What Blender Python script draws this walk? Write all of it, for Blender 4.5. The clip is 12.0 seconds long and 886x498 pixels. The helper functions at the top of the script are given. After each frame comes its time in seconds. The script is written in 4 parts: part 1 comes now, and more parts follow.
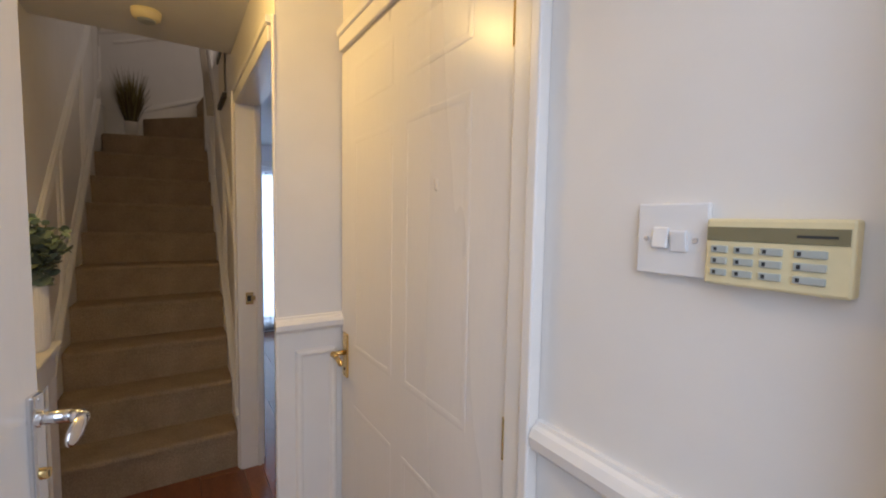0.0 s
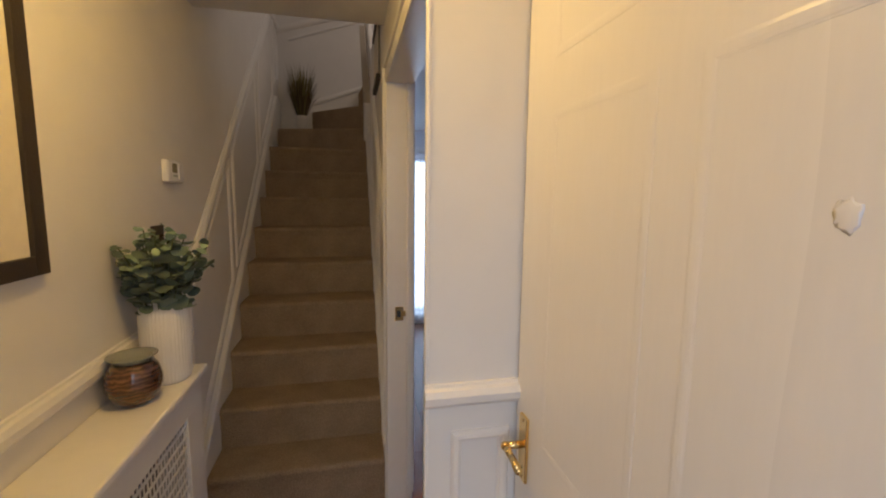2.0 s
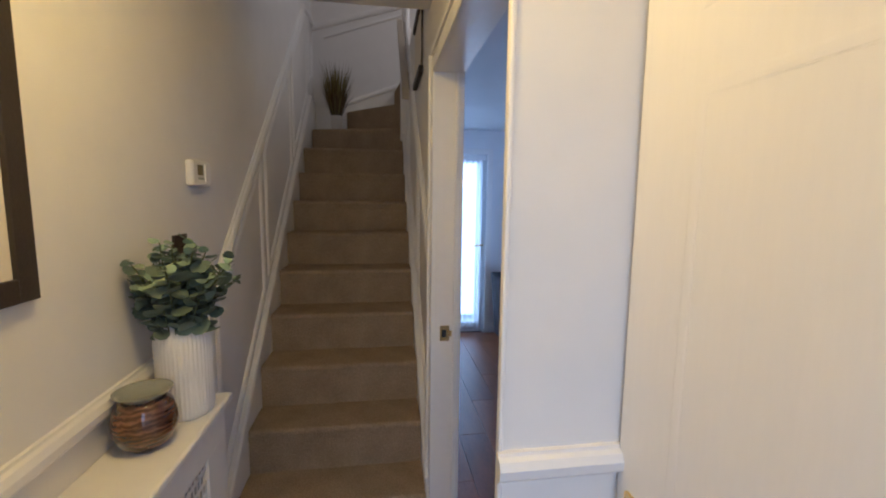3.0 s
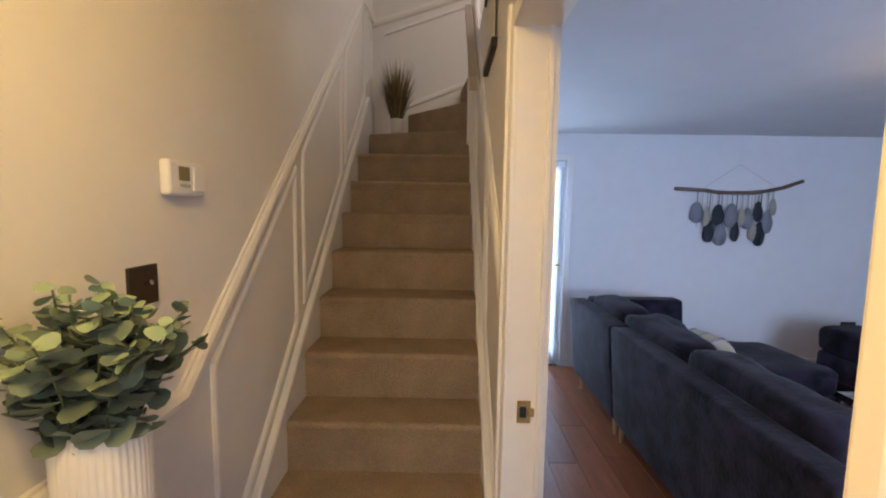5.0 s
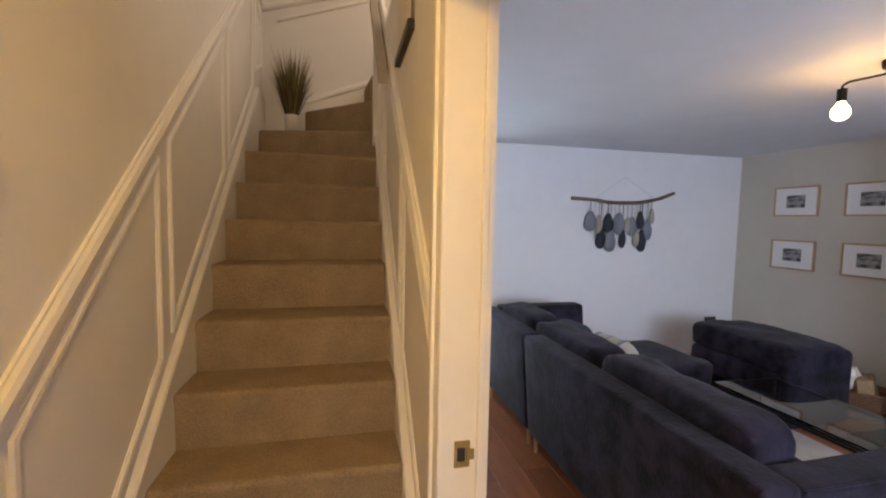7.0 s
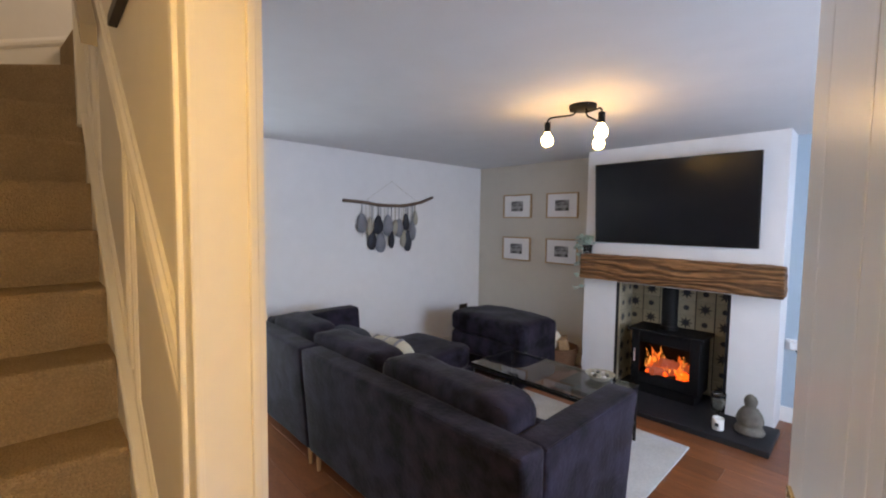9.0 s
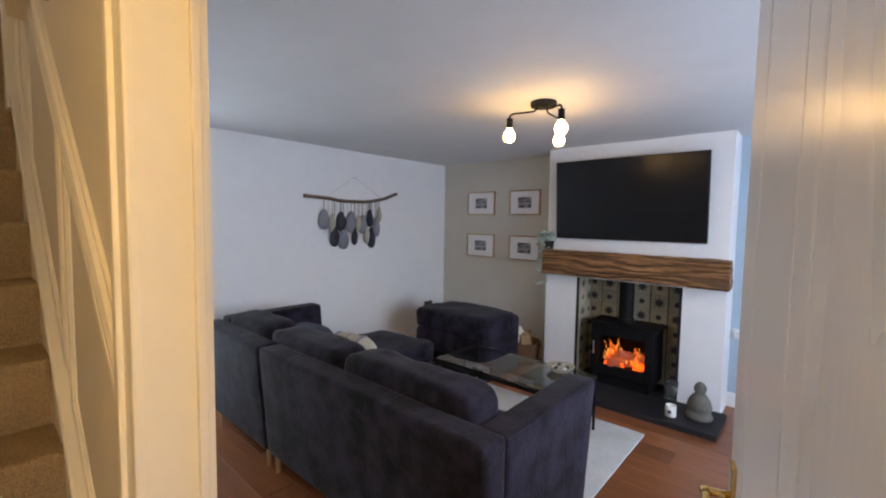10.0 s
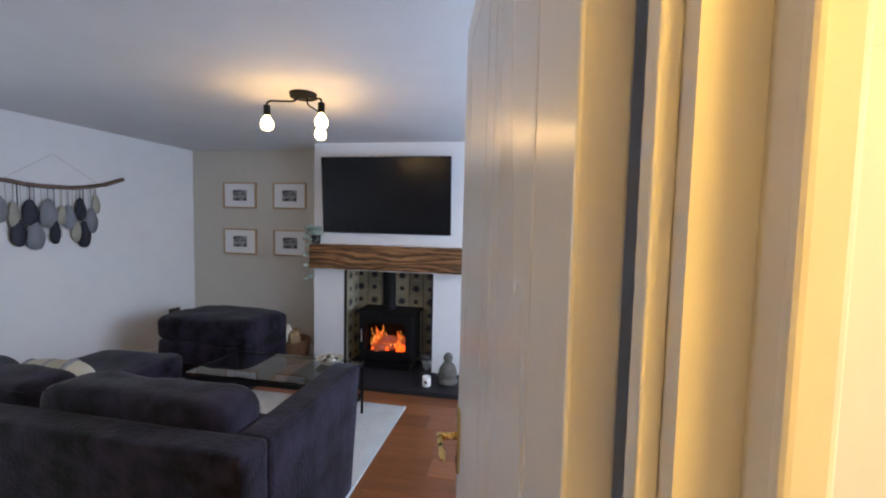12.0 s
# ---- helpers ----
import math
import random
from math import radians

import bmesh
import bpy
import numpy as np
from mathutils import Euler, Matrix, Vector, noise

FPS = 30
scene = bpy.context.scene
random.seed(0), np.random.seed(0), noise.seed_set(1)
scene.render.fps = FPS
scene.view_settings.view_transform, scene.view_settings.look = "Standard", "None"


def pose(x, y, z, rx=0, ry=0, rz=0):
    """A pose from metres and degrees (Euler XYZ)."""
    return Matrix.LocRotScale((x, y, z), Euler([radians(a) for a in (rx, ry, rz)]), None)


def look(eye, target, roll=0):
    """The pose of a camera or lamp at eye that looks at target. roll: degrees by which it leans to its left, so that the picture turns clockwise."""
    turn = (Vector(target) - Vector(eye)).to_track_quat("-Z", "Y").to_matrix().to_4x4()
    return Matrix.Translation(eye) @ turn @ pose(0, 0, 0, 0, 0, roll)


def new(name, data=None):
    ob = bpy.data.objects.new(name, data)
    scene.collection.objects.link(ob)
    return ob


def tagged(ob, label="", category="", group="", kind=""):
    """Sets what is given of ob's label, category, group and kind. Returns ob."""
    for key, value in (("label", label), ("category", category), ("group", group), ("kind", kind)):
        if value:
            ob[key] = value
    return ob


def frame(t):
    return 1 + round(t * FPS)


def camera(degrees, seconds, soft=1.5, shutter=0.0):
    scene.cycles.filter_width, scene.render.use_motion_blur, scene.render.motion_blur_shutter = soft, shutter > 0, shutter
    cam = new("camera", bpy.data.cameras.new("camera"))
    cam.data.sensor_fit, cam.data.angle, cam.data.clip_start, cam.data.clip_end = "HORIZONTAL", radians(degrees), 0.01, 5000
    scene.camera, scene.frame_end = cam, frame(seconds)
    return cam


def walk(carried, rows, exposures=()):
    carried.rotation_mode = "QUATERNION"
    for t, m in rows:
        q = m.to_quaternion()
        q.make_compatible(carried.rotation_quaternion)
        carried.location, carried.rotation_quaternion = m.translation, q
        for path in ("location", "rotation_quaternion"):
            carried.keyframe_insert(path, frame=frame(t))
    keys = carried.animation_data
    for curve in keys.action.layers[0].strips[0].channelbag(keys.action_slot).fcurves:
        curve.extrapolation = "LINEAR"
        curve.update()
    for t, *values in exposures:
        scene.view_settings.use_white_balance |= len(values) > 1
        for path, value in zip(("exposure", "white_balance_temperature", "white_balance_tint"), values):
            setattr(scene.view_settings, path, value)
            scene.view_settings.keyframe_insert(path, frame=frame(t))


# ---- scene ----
cam = camera(93.2, 12.0, soft=2.0)
PATH = [
    (0, (-0.01, 0.005, 1.406), (1.064, 1.686, 1.264), 1.0),
    (0.5, (0.082, 0.062, 1.415), (0.919, 1.868, 1.217), 0.9),
    (1, (0.134, 0.141, 1.431), (0.791, 2.016, 1.203), 0.6),
    (1.5, (0.14, 0.364, 1.446), (0.654, 2.282, 1.203), 0.6),
    (2, (0.105, 0.577, 1.497), (0.535, 2.515, 1.253), 0.7),
    (2.5, (0.097, 0.691, 1.517), (0.467, 2.642, 1.276), 0.8),
    (3, (0.063, 0.82, 1.508), (0.357, 2.784, 1.27), 0.7),
    (3.5, (0.044, 0.984, 1.514), (0.26, 2.959, 1.291), 0.9),
    (3.7, (0.051, 1.078, 1.52), (0.223, 3.057, 1.294), 0.8),
    (5.3, (0.1, 1.352, 1.519), (0.076, 3.344, 1.34), 0.9),
    (5.5, (0.08, 1.331, 1.507), (0.08, 3.324, 1.335), 0.9),
    (6, (0.06, 1.313, 1.508), (0.122, 3.305, 1.343), 1.0),
    (6.5, (0.025, 1.422, 1.503), (0.24, 3.405, 1.35), 1.0),
    (7, (0.054, 1.568, 1.502), (0.51, 3.511, 1.363), 1.1),
    (7.5, (0.106, 1.672, 1.511), (0.86, 3.52, 1.373), 1.1),
    (7.7, (0.11, 1.714, 1.5), (0.994, 3.504, 1.374), 0.8),
    (9.3, (0.078, 1.664, 1.544), (1.508, 3.056, 1.412), 1.0),
    (9.5, (0.086, 1.659, 1.525), (1.536, 3.029, 1.393), 1.1),
    (10, (0.098, 1.672, 1.514), (1.595, 2.992, 1.383), 0.9),
    (10.5, (0.1, 1.724, 1.514), (1.679, 2.944, 1.383), 1.1),
    (11, (0.085, 1.727, 1.511), (1.796, 2.755, 1.381), 1.2),
    (11.5, (0.089, 1.704, 1.511), (1.941, 2.448, 1.382), 1.3),
    (12, (0.091, 1.622, 1.502), (2.051, 1.997, 1.371), 1.3),
]
EXPOSURES = [(0, -0.74, 5850, 11), (1.0, -0.76, 6200, 13), (1.5, -0.9, 6400, 13), (2.0, -0.7, 6000, 11), (2.5, -0.57, 5500, 10), (3.0, -0.4, 4900, 9), (3.5, -0.3, 4550, 10), (5.5, 0.42, 6050, 12), (6.0, 0.42, 6050, 13), (7.0, 0.52, 7100, 12), (7.5, 0.55, 7300, 12), (9.5, 0.47, 7400, 9), (10.5, 0.43, 7200, 8), (11.5, 0.48, 7300, 8), (12, 0.38, 6800, 7)]
walk(cam, [(t, look(eye, target, roll)) for t, eye, target, roll in PATH], EXPOSURES)

# ---- light ----
world = bpy.data.worlds.new("sky")
scene.world = world
world.use_nodes = True
wn = world.node_tree
sky = wn.nodes.new("ShaderNodeTexSky")
sky.sky_type, sky.sun_disc = "NISHITA", False
sky.sun_elevation, sky.sun_rotation = radians(35), radians(200)
wn.nodes["Background"].inputs["Strength"].default_value = 0.12
wn.links.new(sky.outputs[0], wn.nodes["Background"].inputs["Color"])


def sun_lamp():
    d = bpy.data.lights.new("sun", "SUN")
    d.energy, d.angle, d.color = 0.6, radians(12), (1, 0.96, 0.9)
    ob = new("sun", d)
    ob.matrix_world = look((0, -8, 12), (0, 0, 0))


def window_light(name, at, target, sx, sy, watts, color):
    d = bpy.data.lights.new(name, "AREA")
    d.shape, d.size, d.size_y, d.energy, d.color = "RECTANGLE", sx, sy, watts, color
    ob = new(name, d)
    ob.matrix_world = look(at, target)
    return ob


sun_lamp()
window_light("front_door_daylight", (0, -0.3, 1.55), (0, 0.9, 0.55), 0.85, 1.4, 9.6, (0.8, 0.87, 1.0)).data.spread = radians(150)
window_light("front_window_daylight", (2.3, -0.05, 1.35), (2.3, 3, 1.0), 1.9, 1.2, 35, (0.5, 0.66, 1.0))
window_light("patio_daylight", (0.84, 5.75, 1.05), (0.84, 3, 1.05), 0.7, 1.9, 19, (0.66, 0.8, 1.0))
window_light("landing_daylight", (1.6, 4.0, 4.0), (-0.2, 3.6, 1.8), 1.0, 1.0, 16, (1.0, 0.8, 0.62))

# ---- materials ----


def mat(name, color, rough=0.6, metal=0.0, scale=40.0, var=0.06, bump=0.1, bscale=None, spec=0.5, stretch=(1, 1, 1), big=2.5, rand=0.0, contrast=0.4, **kw):
    """A surface with fine grain and larger stains in its colour, gloss and relief."""
    m = bpy.data.materials.new(name)
    m.use_nodes = True
    nt = m.node_tree
    n, l = nt.nodes, nt.links
    b = n["Principled BSDF"]
    tc = n.new("ShaderNodeTexCoord")
    mp = n.new("ShaderNodeMapping")
    mp.inputs["Scale"].default_value = stretch
    l.new(tc.outputs["Object"], mp.inputs["Vector"])
    fine = n.new("ShaderNodeTexNoise")
    fine.inputs["Scale"].default_value, fine.inputs["Detail"].default_value = scale, 5
    broad = n.new("ShaderNodeTexNoise")
    broad.inputs["Scale"].default_value, broad.inputs["Detail"].default_value = big, 3
    l.new(mp.outputs[0], fine.inputs["Vector"])
    l.new(mp.outputs[0], broad.inputs["Vector"])
    add = n.new("ShaderNodeMath")
    add.operation = "ADD"
    l.new(fine.outputs[0], add.inputs[0])
    l.new(broad.outputs[0], add.inputs[1])
    rng = n.new("ShaderNodeMapRange")
    rng.inputs["From Min"].default_value, rng.inputs["From Max"].default_value = 1 - contrast, 1 + contrast
    rng.inputs["To Min"].default_value, rng.inputs["To Max"].default_value = 1 - var, 1 + var
    l.new(add.outputs[0], rng.inputs["Value"])
    last = rng.outputs[0]
    if rand:
        oi = n.new("ShaderNodeObjectInfo")
        r2 = n.new("ShaderNodeMapRange")
        r2.inputs["To Min"].default_value, r2.inputs["To Max"].default_value = 1 - rand, 1 + rand
        l.new(oi.outputs["Random"], r2.inputs["Value"])
        mul = n.new("ShaderNodeMath")
        mul.operation = "MULTIPLY"
        l.new(last, mul.inputs[0])
        l.new(r2.outputs[0], mul.inputs[1])
        last = mul.outputs[0]
    vm = n.new("ShaderNodeVectorMath")
    vm.operation = "SCALE"
    vm.inputs[0].default_value = color
    l.new(last, vm.inputs["Scale"])
    l.new(vm.outputs[0], b.inputs["Base Color"])
    b.inputs["Metallic"].default_value = metal
    b.inputs["Specular IOR Level"].default_value = spec
    r3 = n.new("ShaderNodeMapRange")
    r3.inputs["To Min"].default_value, r3.inputs["To Max"].default_value = max(rough - 0.06, 0.02), min(rough + 0.06, 1)
    l.new(broad.outputs[0], r3.inputs["Value"])
    l.new(r3.outputs[0], b.inputs["Roughness"])
    if bump:
        bt = n.new("ShaderNodeTexNoise")
        bt.inputs["Scale"].default_value, bt.inputs["Detail"].default_value = bscale or scale, 4
        l.new(mp.outputs[0], bt.inputs["Vector"])
        bp = n.new("ShaderNodeBump")
        bp.inputs["Strength"].default_value, bp.inputs["Distance"].default_value = bump, 0.01
        l.new(bt.outputs[0], bp.inputs["Height"])
        l.new(bp.outputs[0], b.inputs["Normal"])
    for key, v in kw.items():
        b.inputs[key.replace("_", " ").title()].default_value = v
    return m


def glow(name, color, strength):
    m = bpy.data.materials.new(name)
    m.use_nodes = True
    b = m.node_tree.nodes["Principled BSDF"]
    b.inputs["Base Color"].default_value = (*color, 1)
    b.inputs["Emission Color"].default_value = (*color, 1)
    b.inputs["Emission Strength"].default_value = strength
    return m


def glass(name, color=(1, 1, 1), rough=0.0, solid=True):
    m = bpy.data.materials.new(name)
    m.use_nodes = True
    b = m.node_tree.nodes["Principled BSDF"]
    b.inputs["Base Color"].default_value = (*color, 1)
    b.inputs["Roughness"].default_value = rough
    b.inputs["Transmission Weight"].default_value = 1
    b.inputs["IOR"].default_value = 1.45 if solid else 1.02
    return m


WALL = mat("hall_wall_paint", (0.79, 0.76, 0.72), 0.75, scale=9, var=0.03, bump=0.12, bscale=14)
WOODPAINT = mat("white_gloss_paint", (0.82, 0.79, 0.75), 0.32, scale=30, var=0.025, bump=0.05, bscale=25)
DOORPAINT = mat("door_satin_paint", (0.8, 0.77, 0.74), 0.28, scale=120, var=0.02, bump=0.035, bscale=70, stretch=(1, 1, 0.12))
LIVWALL = mat("living_wall_paint", (0.8, 0.79, 0.78), 0.8, scale=9, var=0.03, bump=0.15, bscale=14)
TAUPE = mat("taupe_wall_paint", (0.6, 0.56, 0.48), 0.8, scale=9, var=0.03, bump=0.1, bscale=14)
# blue tint imitates dim window daylight on the alcove wall
BLUELIT = mat("alcove_wall_blue_daylight", (0.4, 0.49, 0.56), 0.8, scale=9, var=0.03, bump=0.12, bscale=14)
CEIL = mat("ceiling_paint", (0.71, 0.71, 0.71), 0.7, scale=5, var=0.03, bump=0.35, bscale=3.5)
CARPET = mat("stair_carpet", (0.43, 0.32, 0.205), 0.95, scale=150, var=0.22, bump=1.0, bscale=160, spec=0.1, big=7)
PLANK = mat("red_brown_floorboard", (0.25, 0.088, 0.033), 0.3, scale=30, var=0.35, bump=0.08, stretch=(8, 1, 8), rand=0.22)
SUBFLOOR = mat("floor_base", (0.05, 0.025, 0.015), 0.8)
VELVET = mat("navy_velvet", (0.0145, 0.0121, 0.0218), 0.85, scale=11, var=0.75, contrast=0.2, bump=0.35, bscale=50, spec=0.2, big=4, Sheen_Weight=0.08, Sheen_Roughness=0.4)
BLACKM = mat("black_metal", (0.005, 0.005, 0.0055), 0.62, spec=0.22, scale=60, var=0.2, bump=0.05)
DARKM = mat("bronze_switch_metal", (0.09, 0.07, 0.055), 0.35, metal=0.8, scale=120, bump=0.02)
BRASS = mat("polished_brass", (0.75, 0.55, 0.24), 0.2, metal=1, scale=60, bump=0.03)
CHROME = mat("chrome", (0.75, 0.75, 0.76), 0.12, metal=1, scale=60, bump=0.01)
CERAMIC = mat("white_ceramic", (0.8, 0.77, 0.72), 0.45, scale=30, var=0.03, bump=0.03)
PLASTIC = mat("white_plastic", (0.8, 0.79, 0.78), 0.35, scale=50, var=0.02, bump=0.01)
CREAMP = mat("yellow_plastic", (0.75, 0.66, 0.4), 0.4, scale=50, var=0.05, bump=0.02)
GREYK = mat("grey_key_plastic", (0.42, 0.45, 0.42), 0.5)
OLIVE = mat("olive_display_strip", (0.22, 0.19, 0.1), 0.3)
INK = mat("dark_ink", (0.03, 0.03, 0.03), 0.6)
FRAMEDK = mat("dark_picture_frame", (0.035, 0.026, 0.02), 0.5, scale=30, var=0.2, stretch=(1, 6, 6))
MAT_CARD = mat("cream_mount_card", (0.75, 0.68, 0.55), 0.9)
WHITE_CARD = mat("white_mount_card", (0.82, 0.81, 0.8), 0.9)
PHOTO = mat("grey_photograph", (0.2, 0.2, 0.2), 0.5, scale=16, var=0.9, contrast=0.2, stretch=(1, 1, 3), big=9)
OAK = mat("pale_oak_frame", (0.5, 0.33, 0.17), 0.5, scale=40, var=0.15, stretch=(1, 4, 4))
BEAM = mat("oak_mantel_beam", (0.24, 0.115, 0.045), 0.6, scale=14, var=0.55, bump=0.7, bscale=11, stretch=(6, 0.6, 6), big=5)
SLATE = mat("slate_hearth", (0.02, 0.02, 0.023), 0.6, spec=0.3, scale=30, var=0.3, bump=0.2)
TILE = mat("cream_patterned_tile", (0.42, 0.37, 0.26), 0.4, scale=40, var=0.15, rand=0.12)
TILEB = mat("charcoal_tile_star", (0.035, 0.035, 0.04), 0.4)
SOOT = mat("sooty_render", (0.06, 0.055, 0.05), 0.9, var=0.4)
TVSCR = mat("black_screen", (0.008, 0.008, 0.009), 0.24, var=0.02, bump=0, spec=0.2)
RUG = mat("pale_grey_rug", (0.55, 0.55, 0.53), 0.95, scale=60, var=0.14, bump=0.6, bscale=120, spec=0.1, big=6)
WICKER = mat("brown_wicker", (0.16, 0.075, 0.035), 0.7, scale=60, var=0.4, bump=0.6)
BRANCH = mat("driftwood", (0.16, 0.11, 0.08), 0.8, scale=40, var=0.4, bump=0.5, stretch=(0.4, 4, 4))
FELTG = mat("grey_cotton", (0.24, 0.25, 0.28), 0.95, scale=150, var=0.2, bump=0.5)
FELTD = mat("charcoal_cotton", (0.04, 0.045, 0.06), 0.95, scale=150, var=0.2, bump=0.5)
FELTC = mat("cream_cotton", (0.42, 0.39, 0.31), 0.95, scale=150, var=0.1, bump=0.5)
LEAF = mat("eucalyptus_leaf", (0.15, 0.195, 0.145), 0.55, scale=20, var=0.35, big=14, bump=0.05)
LEAFL = mat("young_eucalyptus_leaf", (0.27, 0.36, 0.24), 0.55, scale=20, var=0.25, bump=0.05)
STEM = mat("green_stem", (0.12, 0.14, 0.06), 0.7)
GRASS = mat("dried_grass", (0.2, 0.16, 0.05), 0.8, scale=30, var=0.4)
GRASSD = mat("dark_dried_grass", (0.09, 0.06, 0.025), 0.8, scale=30, var=0.4)
STONE = mat("grey_stone_figure", (0.13, 0.12, 0.1), 0.85, scale=30, var=0.3, bump=0.4)
PAVING = mat("outdoor_paving", (0.25, 0.24, 0.22), 0.9, scale=8, var=0.25, bump=0.3)
LOG = mat("split_log", (0.35, 0.22, 0.11), 0.85, scale=30, var=0.35, bump=0.5)
BARK = mat("bark", (0.1, 0.07, 0.05), 0.9, scale=25, var=0.4, bump=0.8)
BULB = glow("lit_bulb", (1.0, 0.62, 0.24), 37.0)
SHADE = glow("amber_lit_shade", (1.0, 0.61, 0.16), 128.0)
FLAME = glow("flame", (1.0, 0.2, 0.03), 0.6)
HOTLOG = mat("glowing_charred_log", (0.12, 0.05, 0.04), 0.9, scale=30, var=0.6, bump=0.6, Emission_Color=(0.9, 0.16, 0.06, 1.0), Emission_Strength=0.2)
EMBER = glow("embers", (1.0, 0.09, 0.01), 1.6)
PANE = glass("window_glass", solid=False)
TABLEGLASS = glass("clear_table_glass", (0.9, 0.94, 0.92))
TABLEGLASS.node_tree.nodes["Principled BSDF"].inputs["IOR"].default_value = 1.7
LANTERN = glass("lantern_glass", (0.92, 0.95, 0.93), 0.22)
BOWLGLASS = mat("brown_swirl_glass", (0.12, 0.05, 0.02), 0.12, scale=9, var=0.9, stretch=(1, 1, 6), big=20, bump=0.02, Coat_Weight=0.6)
BOWLRIM = mat("clear_glass_rim", (0.56, 0.58, 0.52), 0.1, bump=0, Transmission_Weight=0.6)



def grained(m, scale, distort, strength):
    """Long wavy cracks along y, in the relief and the colour."""
    nt = m.node_tree
    b = nt.nodes["Principled BSDF"]
    tc, mp, wv = nt.nodes.new("ShaderNodeTexCoord"), nt.nodes.new("ShaderNodeMapping"), nt.nodes.new("ShaderNodeTexWave")
    mp.inputs["Scale"].default_value = (1, 0.16, 1)
    wv.bands_direction = "Z"
    wv.inputs["Scale"].default_value, wv.inputs["Distortion"].default_value = scale, distort
    wv.inputs["Detail"].default_value, wv.inputs["Detail Scale"].default_value = 3, 1.6
    nt.links.new(tc.outputs["Object"], mp.inputs[0])
    nt.links.new(mp.outputs[0], wv.inputs["Vector"])
    bp = nt.nodes.new("ShaderNodeBump")
    bp.inputs["Strength"].default_value, bp.inputs["Distance"].default_value = strength, 0.02
    nt.links.new(wv.outputs["Fac"], bp.inputs["Height"])
    nt.links.new(bp.outputs[0], b.inputs["Normal"])
    old = b.inputs["Base Color"].links[0].from_socket
    vm, rg = nt.nodes.new("ShaderNodeVectorMath"), nt.nodes.new("ShaderNodeMapRange")
    rg.inputs["To Min"].default_value, rg.inputs["To Max"].default_value = 0.5, 1.25
    vm.operation = "SCALE"
    nt.links.new(wv.outputs["Fac"], rg.inputs["Value"])
    nt.links.new(old, vm.inputs[0])
    nt.links.new(rg.outputs[0], vm.inputs["Scale"])
    nt.links.new(vm.outputs[0], b.inputs["Base Color"])


grained(BEAM, 6, 15, 0.9)
grained(BOWLGLASS, 26, 7, 0.05)


def looped(m, size):
    """Rows of carpet loops, in the relief and slightly in the colour."""
    nt = m.node_tree
    b = nt.nodes["Principled BSDF"]
    tc, vo, rg, vm = (nt.nodes.new(t) for t in ("ShaderNodeTexCoord", "ShaderNodeTexVoronoi", "ShaderNodeMapRange", "ShaderNodeVectorMath"))
    vo.inputs["Scale"].default_value, vo.inputs["Randomness"].default_value = 1 / size, 0.75
    nt.links.new(tc.outputs["Object"], vo.inputs["Vector"])
    rg.inputs["From Max"].default_value = 0.7
    rg.inputs["To Min"].default_value, rg.inputs["To Max"].default_value = 1.08, 0.84
    nt.links.new(vo.outputs["Distance"], rg.inputs["Value"])
    vm.operation = "SCALE"
    nt.links.new(b.inputs["Base Color"].links[0].from_socket, vm.inputs[0])
    nt.links.new(rg.outputs[0], vm.inputs["Scale"])
    nt.links.new(vm.outputs[0], b.inputs["Base Color"])
    bp = nt.nodes.new("ShaderNodeBump")
    bp.invert = True
    bp.inputs["Strength"].default_value, bp.inputs["Distance"].default_value = 0.7, 0.006
    nt.links.new(vo.outputs["Distance"], bp.inputs["Height"])
    nt.links.new(b.inputs["Normal"].links[0].from_socket, bp.inputs["Normal"])
    nt.links.new(bp.outputs[0], b.inputs["Normal"])


looped(CARPET, 0.0085)

# ---- builders ----


def part(name, bm, material, parent=None, label="", smooth=False):
    me = bpy.data.meshes.new(name)
    if smooth:
        for f in bm.faces:
            f.smooth = True
    bm.to_mesh(me)
    bm.free()
    for mm in (material if isinstance(material, (list, tuple)) else [material]):
        me.materials.append(mm)
    ob = new(name, me)
    if parent:
        ob.parent = parent
    if label:
        ob["label"] = label
    return ob


def thing(name, label, category, at=(0, 0, 0), rz=0, group="", kind=""):
    ob = new(name)
    ob.matrix_world = pose(*at, 0, 0, rz)
    return tagged(ob, label, category, group, kind)


def box(bm, x0, x1, y0, y1, z0, z1, bevel=0.0, seg=2, m=None):
    r = bmesh.ops.create_cube(bm, size=1)
    vs = r["verts"]
    bmesh.ops.scale(bm, vec=(abs(x1 - x0), abs(y1 - y0), abs(z1 - z0)), verts=vs)
    bmesh.ops.translate(bm, vec=((x0 + x1) / 2, (y0 + y1) / 2, (z0 + z1) / 2), verts=vs)
    if m is not None:
        bmesh.ops.transform(bm, matrix=m, verts=vs)
    if bevel:
        es = list({e for v in vs for e in v.link_edges})
        bmesh.ops.bevel(bm, geom=es, offset=bevel, segments=seg, affect="EDGES", profile=0.5)
    return bm


def B(x0, x1, y0, y1, z0, z1, bevel=0.0, seg=2, m=None):
    return box(bmesh.new(), x0, x1, y0, y1, z0, z1, bevel, seg, m)


def cyl(bm, a, b, r, r2=None, n=12, caps=True):
    a, b = Vector(a), Vector(b)
    d = b - a
    m = Matrix.Translation((a + b) / 2) @ d.to_track_quat("Z", "Y").to_matrix().to_4x4()
    bmesh.ops.create_cone(bm, cap_ends=caps, segments=n, radius1=r, radius2=r if r2 is None else r2, depth=d.length, matrix=m)
    return bm


def C(a, b, r, r2=None, n=12):
    return cyl(bmesh.new(), a, b, r, r2, n)


